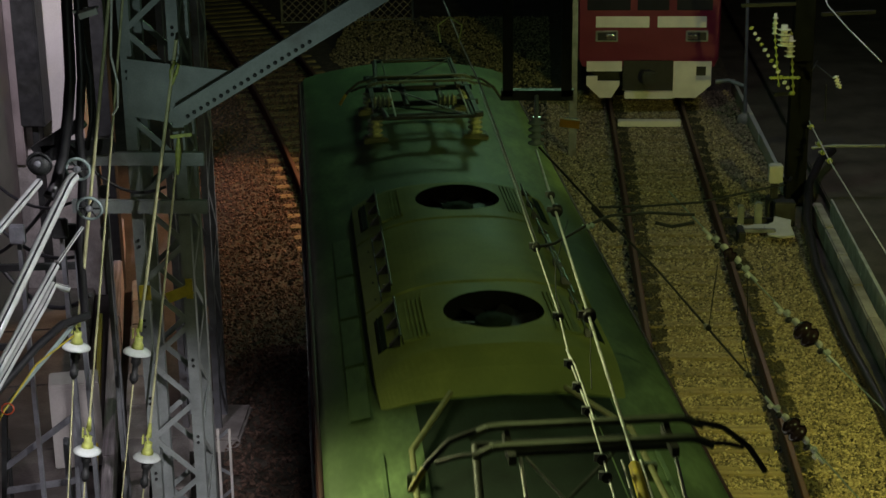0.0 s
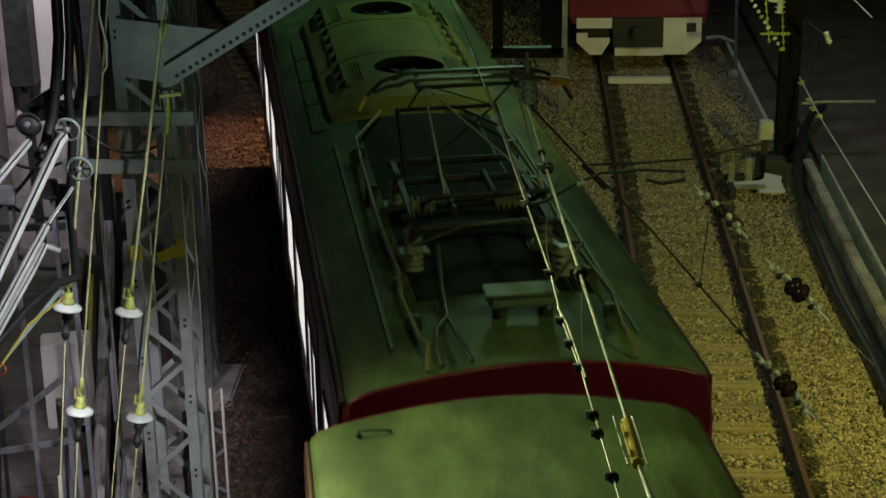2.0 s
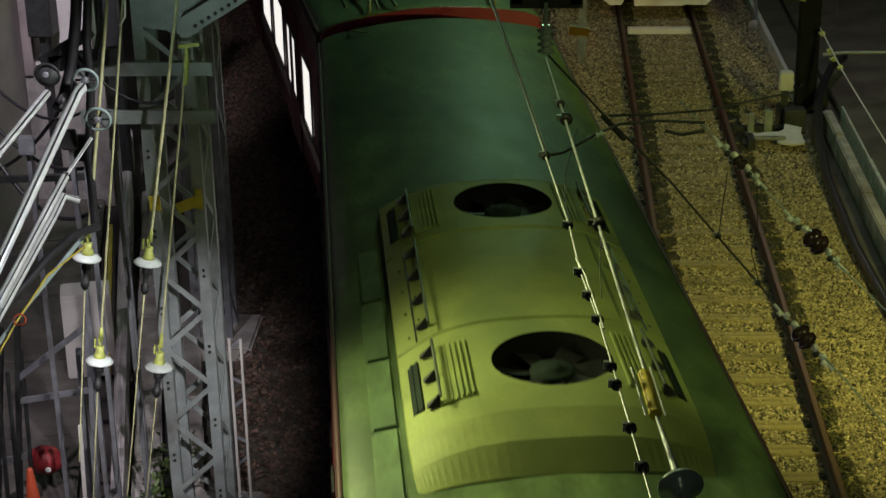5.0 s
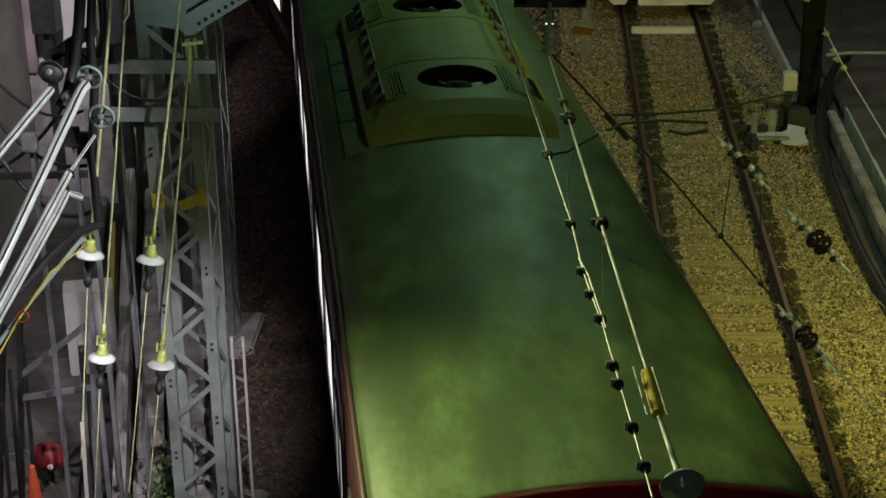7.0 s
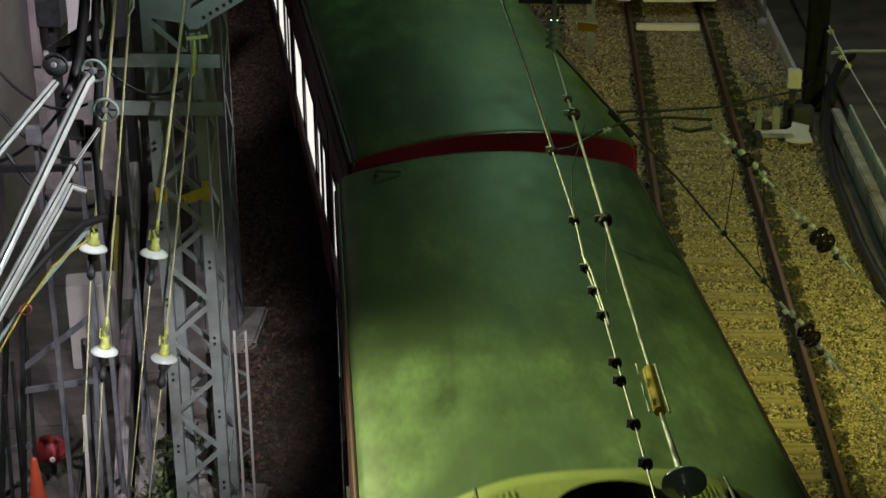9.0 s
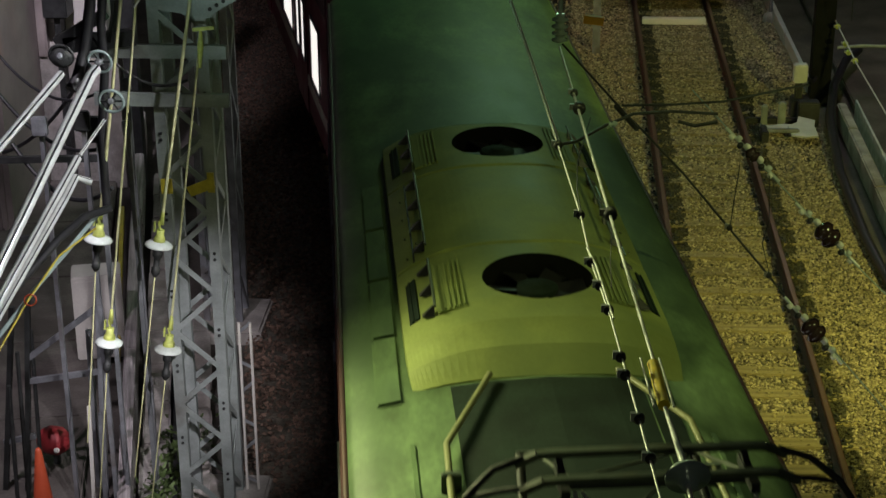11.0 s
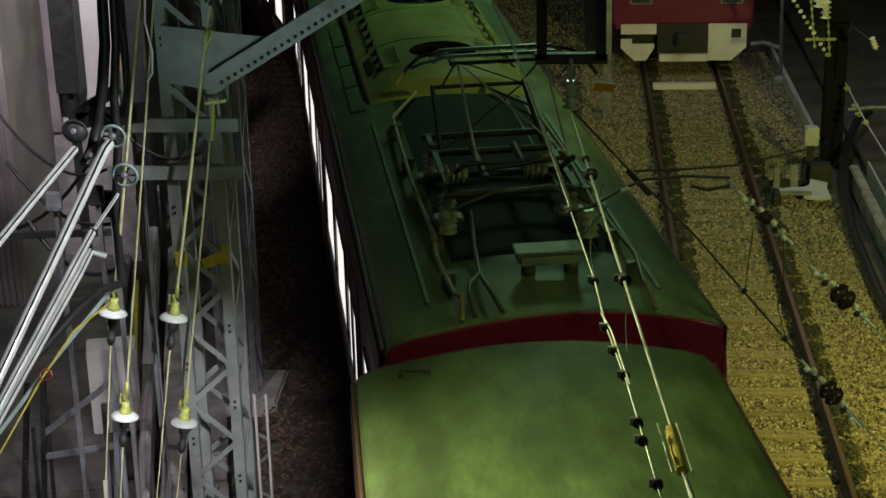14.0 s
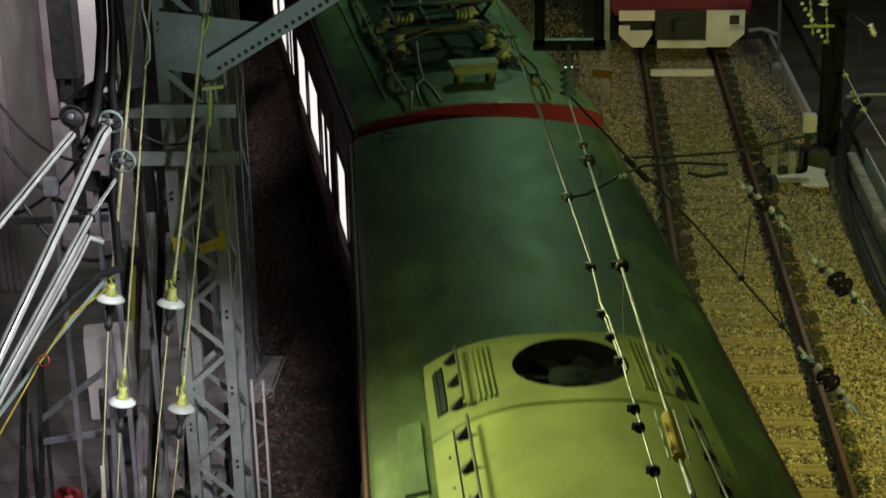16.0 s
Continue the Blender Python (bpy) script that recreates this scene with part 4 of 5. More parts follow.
def clamp(owner, at, r, material, d=(0, 1, 0)):
    bm = B()
    lathe(bm, [(r * 0.6, -r * 0.9), (r, -r * 0.5), (r, r * 0.5), (r * 0.6, r * 0.9)], at, d, 12)
    part("clamp", bm, material, owner)
    bm = B()
    box(bm, at[0] - r * 1.5, at[0] - r * 0.5, at[1] - 0.012, at[1] + 0.012, at[2] - 0.01, at[2] + 0.03)
    part("bolt", bm, M_STEEL, owner)


aw = wire("feeder_wire", "bright bare overhead wire with black couplings", [(-2.253, 13.075, 5.250), (-2.124, 11.587, 5.250), (-1.947, 9.548, 5.250), (-1.778, 7.597, 5.250)], 0.0095, M_BARE)
clamp(aw, (-2.112, 11.549, 5.250), 0.045, M_BLACK)
clamp(aw, (-1.944, 9.549, 5.250), 0.042, M_BLACK)
clamp(aw, (-2.146, 11.900, 5.250), 0.028, M_DARK)
bm = B()
tube(bm, [(-1.784, 7.578, 5.250), (-1.753, 7.153, 5.250)], 0.030, 8)
part("sleeve", bm, M_SLEEVE, aw, "yellow insulating sleeve")
for o in (-0.045, 0.045):
    bm = B()
    a, b = Vector((-1.789, 7.599, 5.270)), Vector((-1.756, 7.104, 5.270))
    tube(bm, [a + Vector((o - 0.01, 0, 0)), b + Vector((o, 0, 0))], 0.006, 6)
    part("tie_rod", bm, M_BARE, aw)
bm = B()
tube(bm, [(-1.749, 7.131, 5.250), (-1.692, 6.575, 5.250)], [0.010, 0.018], 6)
part("link", bm, M_BARE, aw)
bm = B()
tube(bm, [(-1.688, 6.432, 5.250), (-1.676, 6.162, 5.250)], 0.012, 6)
part("link", bm, M_BARE, aw)
c = Vector((-1.686, 6.489, 5.250))
bm = B()
lathe(bm, [(0.02, 0.06), (0.05, 0.05), (0.085, 0.035), (0.098, 0.015), (0.098, 0.0), (0.05, -0.01), (0.035, -0.05), (0.02, -0.06)], c, (-0.12, 0.97, 0.35), 28)
part("disc_insulator", bm, M_INSUL, aw, "glossy grey-green disc insulator")
bw = wire("contact_wire", "thin green-tinted contact wire with small clamps", [(-2.747, 14.838, 5.300), (-2.486, 12.663, 5.300), (-2.266, 10.714, 5.300), (-2.121, 9.414, 5.300), (-2.067, 8.704, 5.300), (-1.980, 8.014, 5.300), (-1.876, 6.907, 5.300), (-1.813, 6.205, 5.300)], 0.0055, M_BARE)
for p in ((-2.121, 9.397, 5.300), (-2.067, 8.696, 5.300), (-2.027, 8.387, 5.300), (-1.987, 8.082, 5.300), (-1.941, 7.544, 5.300), (-1.926, 7.352, 5.300), (-1.877, 6.923, 5.300), (-1.841, 6.568, 5.300)):
    clamp(bw, p, 0.026, M_BLACK)
bm = B()
tube(bm, [(-2.090, 8.855, 5.320), (-2.044, 8.619, 5.320), (-1.966, 7.938, 5.320)], 0.006, 6)
part("splice", bm, M_BARE, bw)
bm = B()
tube(bm, [(-2.037, 11.340, 5.250), (-2.130, 10.564, 5.200), (-2.134, 10.050, 5.200), (-2.114, 9.484, 5.280)], 0.004, 6)
tube(bm, [(-1.945, 9.579, 5.220), (-1.932, 9.531, 5.150), (-1.945, 9.222, 5.100), (-1.957, 8.594, 5.200)], 0.003, 6)
part("dropper", bm, M_DARK, bw)
arm = wire("steady_arm", "dark curved steady arm holding the contact wire", [(-2.259, 10.625, 5.300), (-2.135, 11.000, 5.195), (-1.919, 11.400, 5.183), (-1.743, 11.500, 5.229), (-1.465, 11.600, 5.220), (-1.143, 11.700, 5.174)], 0.011, M_DARK, "steady arm")
bm = B()
tube(bm, [(-1.822, 11.500, 5.289), (-1.467, 11.600, 5.269), (-1.109, 11.700, 5.266), (-0.619, 11.900, 5.311), (-0.487, 12.000, 5.302)], 0.009, 8)
part("pull_tube", bm, M_DARK, arm)
bm = B()
tube(bm, [(-1.423, 11.600, 5.146), (-1.305, 11.600, 5.118), (-1.150, 11.600, 5.149)], 0.013, 8)
part("hook", bm, M_DARK, arm)
clamp(arm, (-2.255, 10.625, 5.300), 0.03, M_DARK)
bm = B()
stack(bm, *(-1.945, 11.400, 5.166), 0.022, 3, 0.03, (0.9, 0.1, 0.25))
part("arm_insulator", bm, M_INSUL, arm)
sw = wire("span_wire", "dark stay wire crossing the straight track", [(-2.230, 13.400, 5.180), (-1.770, 12.800, 4.839), (-1.563, 12.500, 4.716), (-1.297, 12.500, 4.434), (-0.947, 12.300, 4.071), (-0.651, 12.200, 3.747), (-0.435, 12.100, 3.492)], 0.009, M_DARK)
bm = B()
tube(bm, [(-1.814, 12.800, 4.871), (-1.654, 12.600, 4.748)], 0.022, 8)
part("strain_rod", bm, M_DARK, sw)
for p in ((-0.948, 12.300, 4.080), (-0.642, 12.200, 3.738)):
    clamp(sw, p, 0.024, M_DARK)
for pts in (((-0.944, 12.300, 4.094), (-0.920, 12.300, 4.368), (-0.899, 12.300, 4.592)), ((-0.643, 12.200, 3.761), (-0.708, 12.200, 4.000), (-0.669, 12.200, 4.184), (-0.690, 12.200, 4.542))):
    bm = B()
    tube(bm, pts, 0.004, 6)
    part("dropper", bm, M_DARK, sw)
sx = wire("stay_wire", "thin pale stay wire above the straight track", [(-1.230, 12.900, 4.972), (-0.875, 12.600, 4.658), (-0.706, 12.500, 4.500), (-0.351, 12.300, 4.185), (-0.118, 12.200, 3.955), (0.342, 12.000, 3.552)], 0.006, M_INSUL)
sy = wire("stay_wire", "thin pale stay wire above the straight track", [(-0.435, 12.100, 3.501), (-0.132, 12.000, 3.206), (0.432, 11.800, 2.613)], 0.006, M_INSUL)


def strain(owner, a, b, r):
    # a dark ball insulator with bolted shackles at both ends
    a, b = Vector(a), Vector(b)
    d = (b - a).normalized()
    m = (a + b) / 2
    side = d.cross(Vector((0, -0.9, 0.4))).normalized()
    bm = B()
    lathe(bm, [(r * 0.3, -r * 1.1), (r * 0.85, -r * 0.75), (r, -r * 0.3), (r * 0.72, -0.006), (r * 0.72, 0.006), (r, r * 0.3), (r * 0.85, r * 0.75), (r * 0.3, r * 1.1)], m, d, 18)
    part("ball_insulator", bm, M_BROWN, owner, "dark brown porcelain ball insulator")
    for s in (-1, 1):
        for k in range(4):
            q = m + d * s * (r * 1.35 + 0.046 * k) + side * 0.016 * (1 if k % 2 else -1)
            bm = B()
            lathe(bm, [(0.016, -0.022), (0.030 - 0.003 * k, -0.012), (0.030 - 0.003 * k, 0.010), (0.014, 0.020)], q, d if k % 2 else side, 10)
            part("shackle", bm, (M_WHITE, M_DARK, M_DISC, M_WHITE)[k], owner)
        bm = B()
        tube(bm, [m + d * s * r * 0.9, m + d * s * (r * 1.35 + 0.22)], 0.013, 6)
        part("eye_bolt", bm, M_DISC, owner)


strain(sx, (-0.373, 12.300, 4.194), (-0.073, 12.200, 3.919), 0.088)
strain(sy, (-0.444, 12.100, 3.511), (-0.157, 12.000, 3.205), 0.085)
strain(sx, (-0.875, 12.600, 4.658), (-0.689, 12.500, 4.496), 0.05)

# loose loop of wire high above the curved track
lw = wire("catenary_wire", "slack catenary wire with a loop, high over the track", [(-3.194, 17.000, 5.719), (-2.961, 16.000, 5.458), (-2.756, 15.300, 5.224), (-2.458, 14.000, 4.816), (-2.244, 13.000, 4.511)], 0.008, M_BARE)
bm = B()
tube(bm, [(-2.977, 16.000, 5.458), (-2.944, 16.000, 5.619), (-3.064, 16.000, 5.699), (-3.170, 16.000, 5.619), (-3.146, 16.000, 5.458)], 0.010, 6)
part("loop", bm, M_LIME, lw)


# ---- guy wires with bell insulators on the bank ----
def guy(label, top, at, low, r):
    g = thing("guy_wire", label, "guy wire", "guy wires on the bank")
    top, at, low = Vector(top), Vector(at), Vector(low)
    d = (top - at).normalized()
    bm = B()
    tube(bm, [at + d * 0.24, top], r, 6)
    part("rod", bm, M_CABLE, g, "yellow-green sheathed rod")
    bm = B()
    lathe(bm, [(0.058, 0.035), (0.05, 0.075), (0.036, 0.10), (0.036, 0.15)], at, d, 16)
    for s in (-1, 1):
        beam(bm, at + Vector((s * 0.028, 0, 0.14)), at + Vector((s * 0.016, 0, 0.23)), 0.014, 0.03)
    lathe(bm, [(0.024, 0.20), (0.020, 0.28), (0.012, 0.34)], at, d, 10)
    part("cap", bm, M_LIME, g, "pale yellow iron cap")
    bm = B()
    lathe(bm, [(0.05, 0.045), (0.10, 0.030), (0.127, 0.008), (0.127, -0.006), (0.11, -0.012), (0.085, -0.004), (0.06, -0.02), (0.04, -0.03)], at, d, 28)
    part("disc", bm, M_DISC, g, "pale porcelain bell disc")
    bm = B()
    lathe(bm, [(0.045, -0.02), (0.045, -0.10), (0.028, -0.12), (0.028, -0.20), (0.04, -0.21), (0.04, -0.26), (0.015, -0.30)], at, d, 12)
    part("pin", bm, M_DARK, g)
    bm = B()
    tube(bm, [at - d * 0.28, low], 0.007, 6)
    part("lower_wire", bm, M_CABLE, g)
    return g


guy("yellow-green guy rod with a bell insulator, its hook above", (-5.838, 14.450, 6.363), (-6.341, 14.200, 3.084), (-6.522, 13.900, 1.181), 0.016)
guy("yellow-green guy rod with a bell insulator and forged hook", (-5.317, 14.450, 5.825), (-5.796, 14.200, 3.043), (-6.106, 13.900, 0.834), 0.016)
guy("short yellow-green guy rod with a bell insulator", (-5.739, 14.450, 6.266), (-6.325, 14.200, 2.063), (-6.487, 14.000, 0.522), 0.011)
guy("short yellow-green guy rod with a bell insulator and turnbuckle", (-5.349, 14.450, 4.947), (-5.778, 14.200, 2.005), (-5.990, 14.000, 0.535), 0.011)
hook = thing("hook", "pale forged hook at the top of a guy rod", "hook")
bm = B()
tube(bm, [(-5.379, 14.420, 5.439), (-5.376, 14.420, 5.563), (-5.332, 14.420, 5.647), (-5.305, 14.420, 5.612), (-5.329, 14.420, 5.538), (-5.375, 14.420, 5.439)], 0.014, 8)
part("ring", bm, M_LIME, hook)
turnb = thing("turnbuckle", "pale turnbuckle on a guy rod below the beam", "turnbuckle")
bm = B()
tube(bm, [(-5.343, 14.400, 4.971), (-5.351, 14.400, 4.846), (-5.369, 14.400, 4.642)], [0.012, 0.028, 0.014], 8)
beam(bm, (-5.411, 14.400, 4.981), (-5.223, 14.400, 5.002), 0.02, 0.03)
part("body", bm, M_LIME, turnb)

# ---- tension wheels and pale conduits ----
def conduit(label, pts, r, material, more=0.0):
    c = thing("conduit", label, "conduit", "conduits on the bank")
    pts = [Vector(q) for q in pts]
    if more:
        pts.append(pts[-1] + (pts[-1] - pts[-2]).normalized() * more)
    bm = B()
    tube(bm, pts, r, 12)
    part("pipe", bm, material, c)
    if material is M_PIPE:
        d = (pts[-1] - pts[0]).normalized()
        o = Vector((0.32, -0.88, 0.34))
        o = (o - d * o.dot(d)).normalized() * r
        bm = B()
        tube(bm, [q + o for q in pts], r * 0.2, 6)
        part("seam", bm, M_BLACK, c, "dark seam along the conduit")
    return c


c1 = conduit("thick pale glossy conduit sloping down the bank", [(-6.172, 14.000, 4.740), (-6.197, 13.900, 4.711), (-6.610, 12.000, 3.566)], 0.046, M_PIPE, 1.6)
c2 = conduit("pale glossy conduit sloping down the bank", [(-6.483, 14.000, 4.687), (-6.491, 12.000, 4.629)], 0.036, M_PIPE, 1.6)
c3 = conduit("pale thin conduit bent at an elbow", [(-6.110, 13.900, 4.320), (-6.261, 13.600, 4.108)], 0.016, M_PIPE)
c4 = conduit("thick pale conduit below the elbow", [(-6.284, 13.600, 4.078), (-6.639, 12.000, 3.302)], 0.036, M_PIPE, 1.6)
c5 = conduit("pale conduit beside the thick one", [(-6.225, 13.700, 3.828), (-6.314, 13.600, 3.905), (-6.370, 13.400, 3.776), (-6.653, 12.000, 3.180)], 0.032, M_PIPE, 1.6)
c6 = conduit("black cable bundle sagging to the wheels", [(-6.130, 13.900, 3.508), (-6.274, 13.600, 3.546), (-6.390, 13.200, 3.500), (-6.659, 12.200, 3.281)], 0.036, M_BLACK, 1.6)
c7 = conduit("pale cable under the black bundle", [(-6.234, 13.900, 3.454), (-6.501, 12.900, 3.218), (-6.689, 12.200, 3.010)], 0.020, M_INSUL, 1.6)
c8 = conduit("thin yellow cord on the cables", [(-6.242, 13.800, 3.361), (-6.405, 13.200, 3.346), (-6.511, 12.600, 3.200), (-6.669, 12.100, 2.910)], 0.009, M_YELLOW, 1.6)
c9 = conduit("black cable bundle dropping from the beam", [(-6.208, 14.400, 6.560), (-6.216, 14.300, 5.535), (-6.266, 14.300, 5.191), (-6.337, 14.300, 4.841), (-6.391, 14.200, 4.617), (-6.438, 14.100, 4.521)], 0.05, M_BLACK)
c10 = conduit("black cable bundle dropping from the beam", [(-6.113, 14.400, 6.560), (-6.133, 14.350, 5.524), (-6.195, 14.350, 5.029), (-6.181, 14.300, 4.640), (-6.260, 14.300, 4.018), (-6.236, 14.200, 3.417)], 0.04, M_BLACK)
c11 = conduit("ribbed grey hose hanging from the beam", [(-6.160, 14.400, 6.560), (-6.128, 14.400, 5.947), (-6.068, 14.400, 5.512), (-6.091, 14.400, 5.116), (-6.152, 14.400, 4.864)], 0.022, M_DARK)
c12 = conduit("thin white bent rod by the mast", [(-5.812, 14.300, 6.200), (-5.854, 14.300, 5.718), (-5.811, 14.300, 5.471), (-5.828, 14.300, 5.273), (-5.878, 14.300, 5.199)], 0.010, M_WHITE)
for k, (a, b, sag) in enumerate((((-7.75, 15.4, 4.9), (-6.35, 14.5, 4.35), 0.35), ((-7.5, 15.2, 4.2), (-6.25, 14.4, 3.9), 0.25), ((-7.3, 15.0, 3.7), (-6.2, 14.3, 3.55), 0.3),
                                 ((-6.3, 14.4, 4.9), (-5.5, 14.5, 4.5), 0.2), ((-7.6, 15.6, 3.4), (-6.4, 14.6, 4.6), 0.15))):
    a, b = Vector(a), Vector(b)
    conduit("thin black cable sagging between the fittings", [a.lerp(b, f / 10) - Vector((0, 0, sag * 4 * f / 10 * (1 - f / 10))) for f in range(11)], 0.014 + 0.004 * (k % 3), M_BLACK)
ringo = thing("tie_ring", "orange tie ring round the cables", "tie")
bm = B()
tube(bm, [Vector((-6.470, 12.550, 3.234)) + Vector((0.05 * math.cos(a * 0.524), 0.02 * math.sin(a * 0.524), 0.04 * math.sin(a * 0.524))) for a in range(13)], 0.007, 6)
part("ring", bm, M_ORANGE, ringo)


def wheel(label, at, r, solid):
    w = thing("tension_wheel", label, "tension wheel", "tension wheels on the mast")
    bm = B()
    tube(bm, [Vector(at) + Vector((r * math.cos(k * 0.2618), -0.25 * r * math.sin(k * 0.2618), r * math.sin(k * 0.2618))) for k in range(25)], 0.014, 8)
    part("rim", bm, M_INSUL if not solid else M_DARK, w)
    bm = B()
    if solid:
        lathe(bm, [(r * 0.98, -0.02), (r * 0.98, 0.02), (r * 0.4, 0.05)], at, (0, -1, 0.25), 24)
    else:
        for k in range(3):
            a = k * math.pi / 3
            v = Vector((r * math.cos(a), -0.25 * r * math.sin(a), r * math.sin(a)))
            beam(bm, Vector(at) - v, Vector(at) + v, 0.014, 0.014)
    part("web", bm, M_DARK, w)
    bm = B()
    lathe(bm, [(0.03, -0.05), (0.03, 0.06), (0.015, 0.07)], at, (0, -1, 0.25), 12)
    part("hub", bm, M_STEEL, w)


wheel("pale spoked tension wheel", (-6.091, 14.100, 4.423), 0.105, False)
wheel("pale spoked tension wheel beside the conduit", (-6.151, 14.050, 4.790), 0.10, False)
wheel("dark solid tension wheel", (-6.493, 14.100, 4.822), 0.10, True)
canopy = thing("cable_hood", "dark sheet hood over the cables", "cable hood")
bm = B()
beam(bm, (-6.641, 14.500, 4.822), (-6.192, 14.500, 5.089), 0.10, 0.10)
beam(bm, (-6.567, 14.500, 4.807), (-5.935, 14.500, 4.888), 0.10, 0.14)
part("sheet", bm, M_DARK, canopy)
clutter = [("switch_box", "small dark box among the cables", (-6.422, 14.300, 4.173), 0.07, M_DARK), ("switch_box", "small pale box among the cables", (-6.901, 14.600, 4.014), 0.07, M_STEEL),
           ("switch_box", "small dark junction box on the bank", (-6.332, 14.400, 4.062), 0.09, M_DARK), ("switch_box", "small pale junction box by the mast", (-6.181, 14.900, 3.921), 0.045, M_STEEL),
           ("switch_box", "small pale junction box by the mast", (-6.237, 15.200, 4.232), 0.045, M_STEEL)]
for nm, lb, p, s, m in clutter:
    t = thing(nm, lb, "box")
    bm = B()
    box(bm, p[0] - s, p[0] + s, p[1] - s * 0.5, p[1] + s * 0.5, p[2] - s * 1.3, p[2] + s * 1.3, 0.012)
    part("case", bm, m, t)
    bm = B()
    beam(bm, (p[0], p[1] + s * 0.6, p[2] - s * 1.4), (p[0], p[1] + s * 0.6, -0.1), 0.04, 0.04)
    part("stand", bm, M_STEEL, t)

# ---- bank: boards, concrete walk, steel frame ----
def strip(name, label, category, a, b, w, z0, z1, material, pieces=1, kind="structure"):
    a, b = Vector((*a[:2], 0)), Vector((*b[:2], 0))
    d = (b - a) / pieces
    turn = math.degrees(math.atan2(-d.x, d.y))
    owner = thing(name, label, category, kind=kind, at=(a.x, a.y, 0), rz=turn)
    for k in range(pieces):
        bm = B()
        l = d.length
        box(bm, -w / 2 + 0.01 * rng.uniform(-1, 1), w / 2 + 0.01 * rng.uniform(-1, 1), k * l + 0.006, (k + 1) * l - 0.006, z0, z1 + 0.008 * rng.uniform(-1, 1), min(0.02, w / 8))
        part("board" if material is M_WOOD else "slab", bm, material, owner)
    return owner


strip("board_edge", "weathered grey timber board edging along the bank", "timber edging", (-6.10, 13.2), (-8.85, 26.0), 0.13, -0.1, 0.42, M_WOOD, 3)
strip("ochre_pipe_run", "ochre painted pipe beside the board edging", "pipe", (-7.162, 17.425, 0.300), (-8.228, 22.149, 0.300), 0.05, 0.15, 0.30, M_YELLOW, 1)
strip("walkway", "worn concrete slabs of a narrow walkway", "walkway", (-5.86, 13.2), (-8.1, 24.2), 0.30, -0.1, 0.05, M_CONC, 12)
strip("kerb_strip", "dark kerb beside the walkway", "kerb", (-5.66, 13.2), (-7.8, 24.2), 0.05, -0.1, 0.12, M_DARK, 4)
strip("trough_lid", "concrete cable trough lids along the mast", "cable trough", (-5.45, 13.4), (-6.6, 19.4), 0.22, -0.1, 0.06, M_CONC, 9)
strip("paved_floor", "stained concrete floor of the yard beside the bank", "floor", (-8.0, 12.5), (-10.3, 24.0), 3.0, -0.12, 0.0, M_YARD, 6)

fr = thing("steel_frame", "grey angle-steel frame standing on the bank", "steel frame")
for a, b in (((-7.311, 15.000, 2.157), (-7.52, 15.0, -0.05)), ((-7.479, 15.000, 2.035), (-7.75, 15.0, -0.05)), ((-6.621, 15.000, 2.288), (-6.72, 15.0, -0.05)), ((-6.806, 15.200, 1.712), (-6.84, 15.2, -0.05))):
    bm = B()
    beam(bm, a, b, 0.05, 0.05)
    part("post", bm, M_DARK if a[0] < -7 else M_STEEL, fr)
for a, b in (((-7.381, 15.000, 1.478), (-6.660, 15.000, 2.038)), ((-7.406, 15.000, 1.231), (-6.629, 15.000, 1.371)), ((-7.707, 15.000, 0.542), (-7.383, 15.000, 0.627))):
    bm = B()
    beam(bm, a, b, 0.04, 0.055)
    part("rail", bm, M_STEEL, fr)
for a, b in (((-7.455, 14.900, 3.576), (-6.470, 14.900, 3.611)), ((-7.427, 15.200, 2.661), (-7.204, 15.200, 2.688))):
    bm = B()
    beam(bm, a, b, 0.05, 0.06)
    part("rail", bm, M_DARK, fr)
for k in range(4):
    bm = B()
    beam(bm, (-6.62 + 0.07 * k, 14.2 + 0.15 * k, -0.05), (-6.60 + 0.07 * k, 14.3 + 0.1 * k, 1.35 - 0.12 * k), 0.035, 0.02)
    part("stake", bm, M_STEEL if k % 2 else M_WALL, fr)
for k in range(3):
    t = thing("pole", "thin pale pole leaning by the bank", "pole")
    p = ((-7.451, 14.600, 1.385), (-7.405, 14.800, 1.649), (-7.415, 15.300, 1.653))[k]
    bm = B()
    tube(bm, [(p[0] - 0.05, p[1], -0.1), p], 0.022, 8)
    part("shaft", bm, M_DARK, t)
cab = thing("cabinet", "pale grey metal cabinet behind the conduits", "cabinet", at=(-7.55, 18.2, 0), rz=14)
bm = B()
box(bm, -0.28, 0.28, -0.2, 0.2, 0.0, 1.05, 0.015)
body = part("case", bm, M_WALL, cab)
bm = B()
box(bm, -0.25, 0.25, -0.215, -0.2, 0.05, 1.0, 0.006)
d = part("door", bm, M_WALL, cab)
bm = B()
box(bm, 0.14, 0.18, -0.235, -0.215, 0.5, 0.62, 0.004)
part("handle", bm, M_DARK, d)
drum = thing("red_bell", "red enamelled drum with a small white fitting", "bell", at=(-7.36, 15.5, 0.0))
bm = B()
lathe(bm, [(0.04, -0.16), (0.12, -0.14), (0.15, -0.06), (0.15, 0.06), (0.11, 0.14), (0.05, 0.17)], (0, 0, 0.30), (0.8, -0.5, 0.2), 20)
part("shell", bm, M_REDBOX, drum)
bm = B()
lathe(bm, [(0.03, 0), (0.03, 0.04), (0.015, 0.05)], (0.06, -0.14, 0.27), (0.3, -0.9, 0.2), 12)
part("fitting", bm, M_WHITE, drum)
bm = B()
beam(bm, (0, 0.05, -0.05), (0, 0.05, 0.22), 0.06, 0.06)
part("stand", bm, M_DARK, drum)
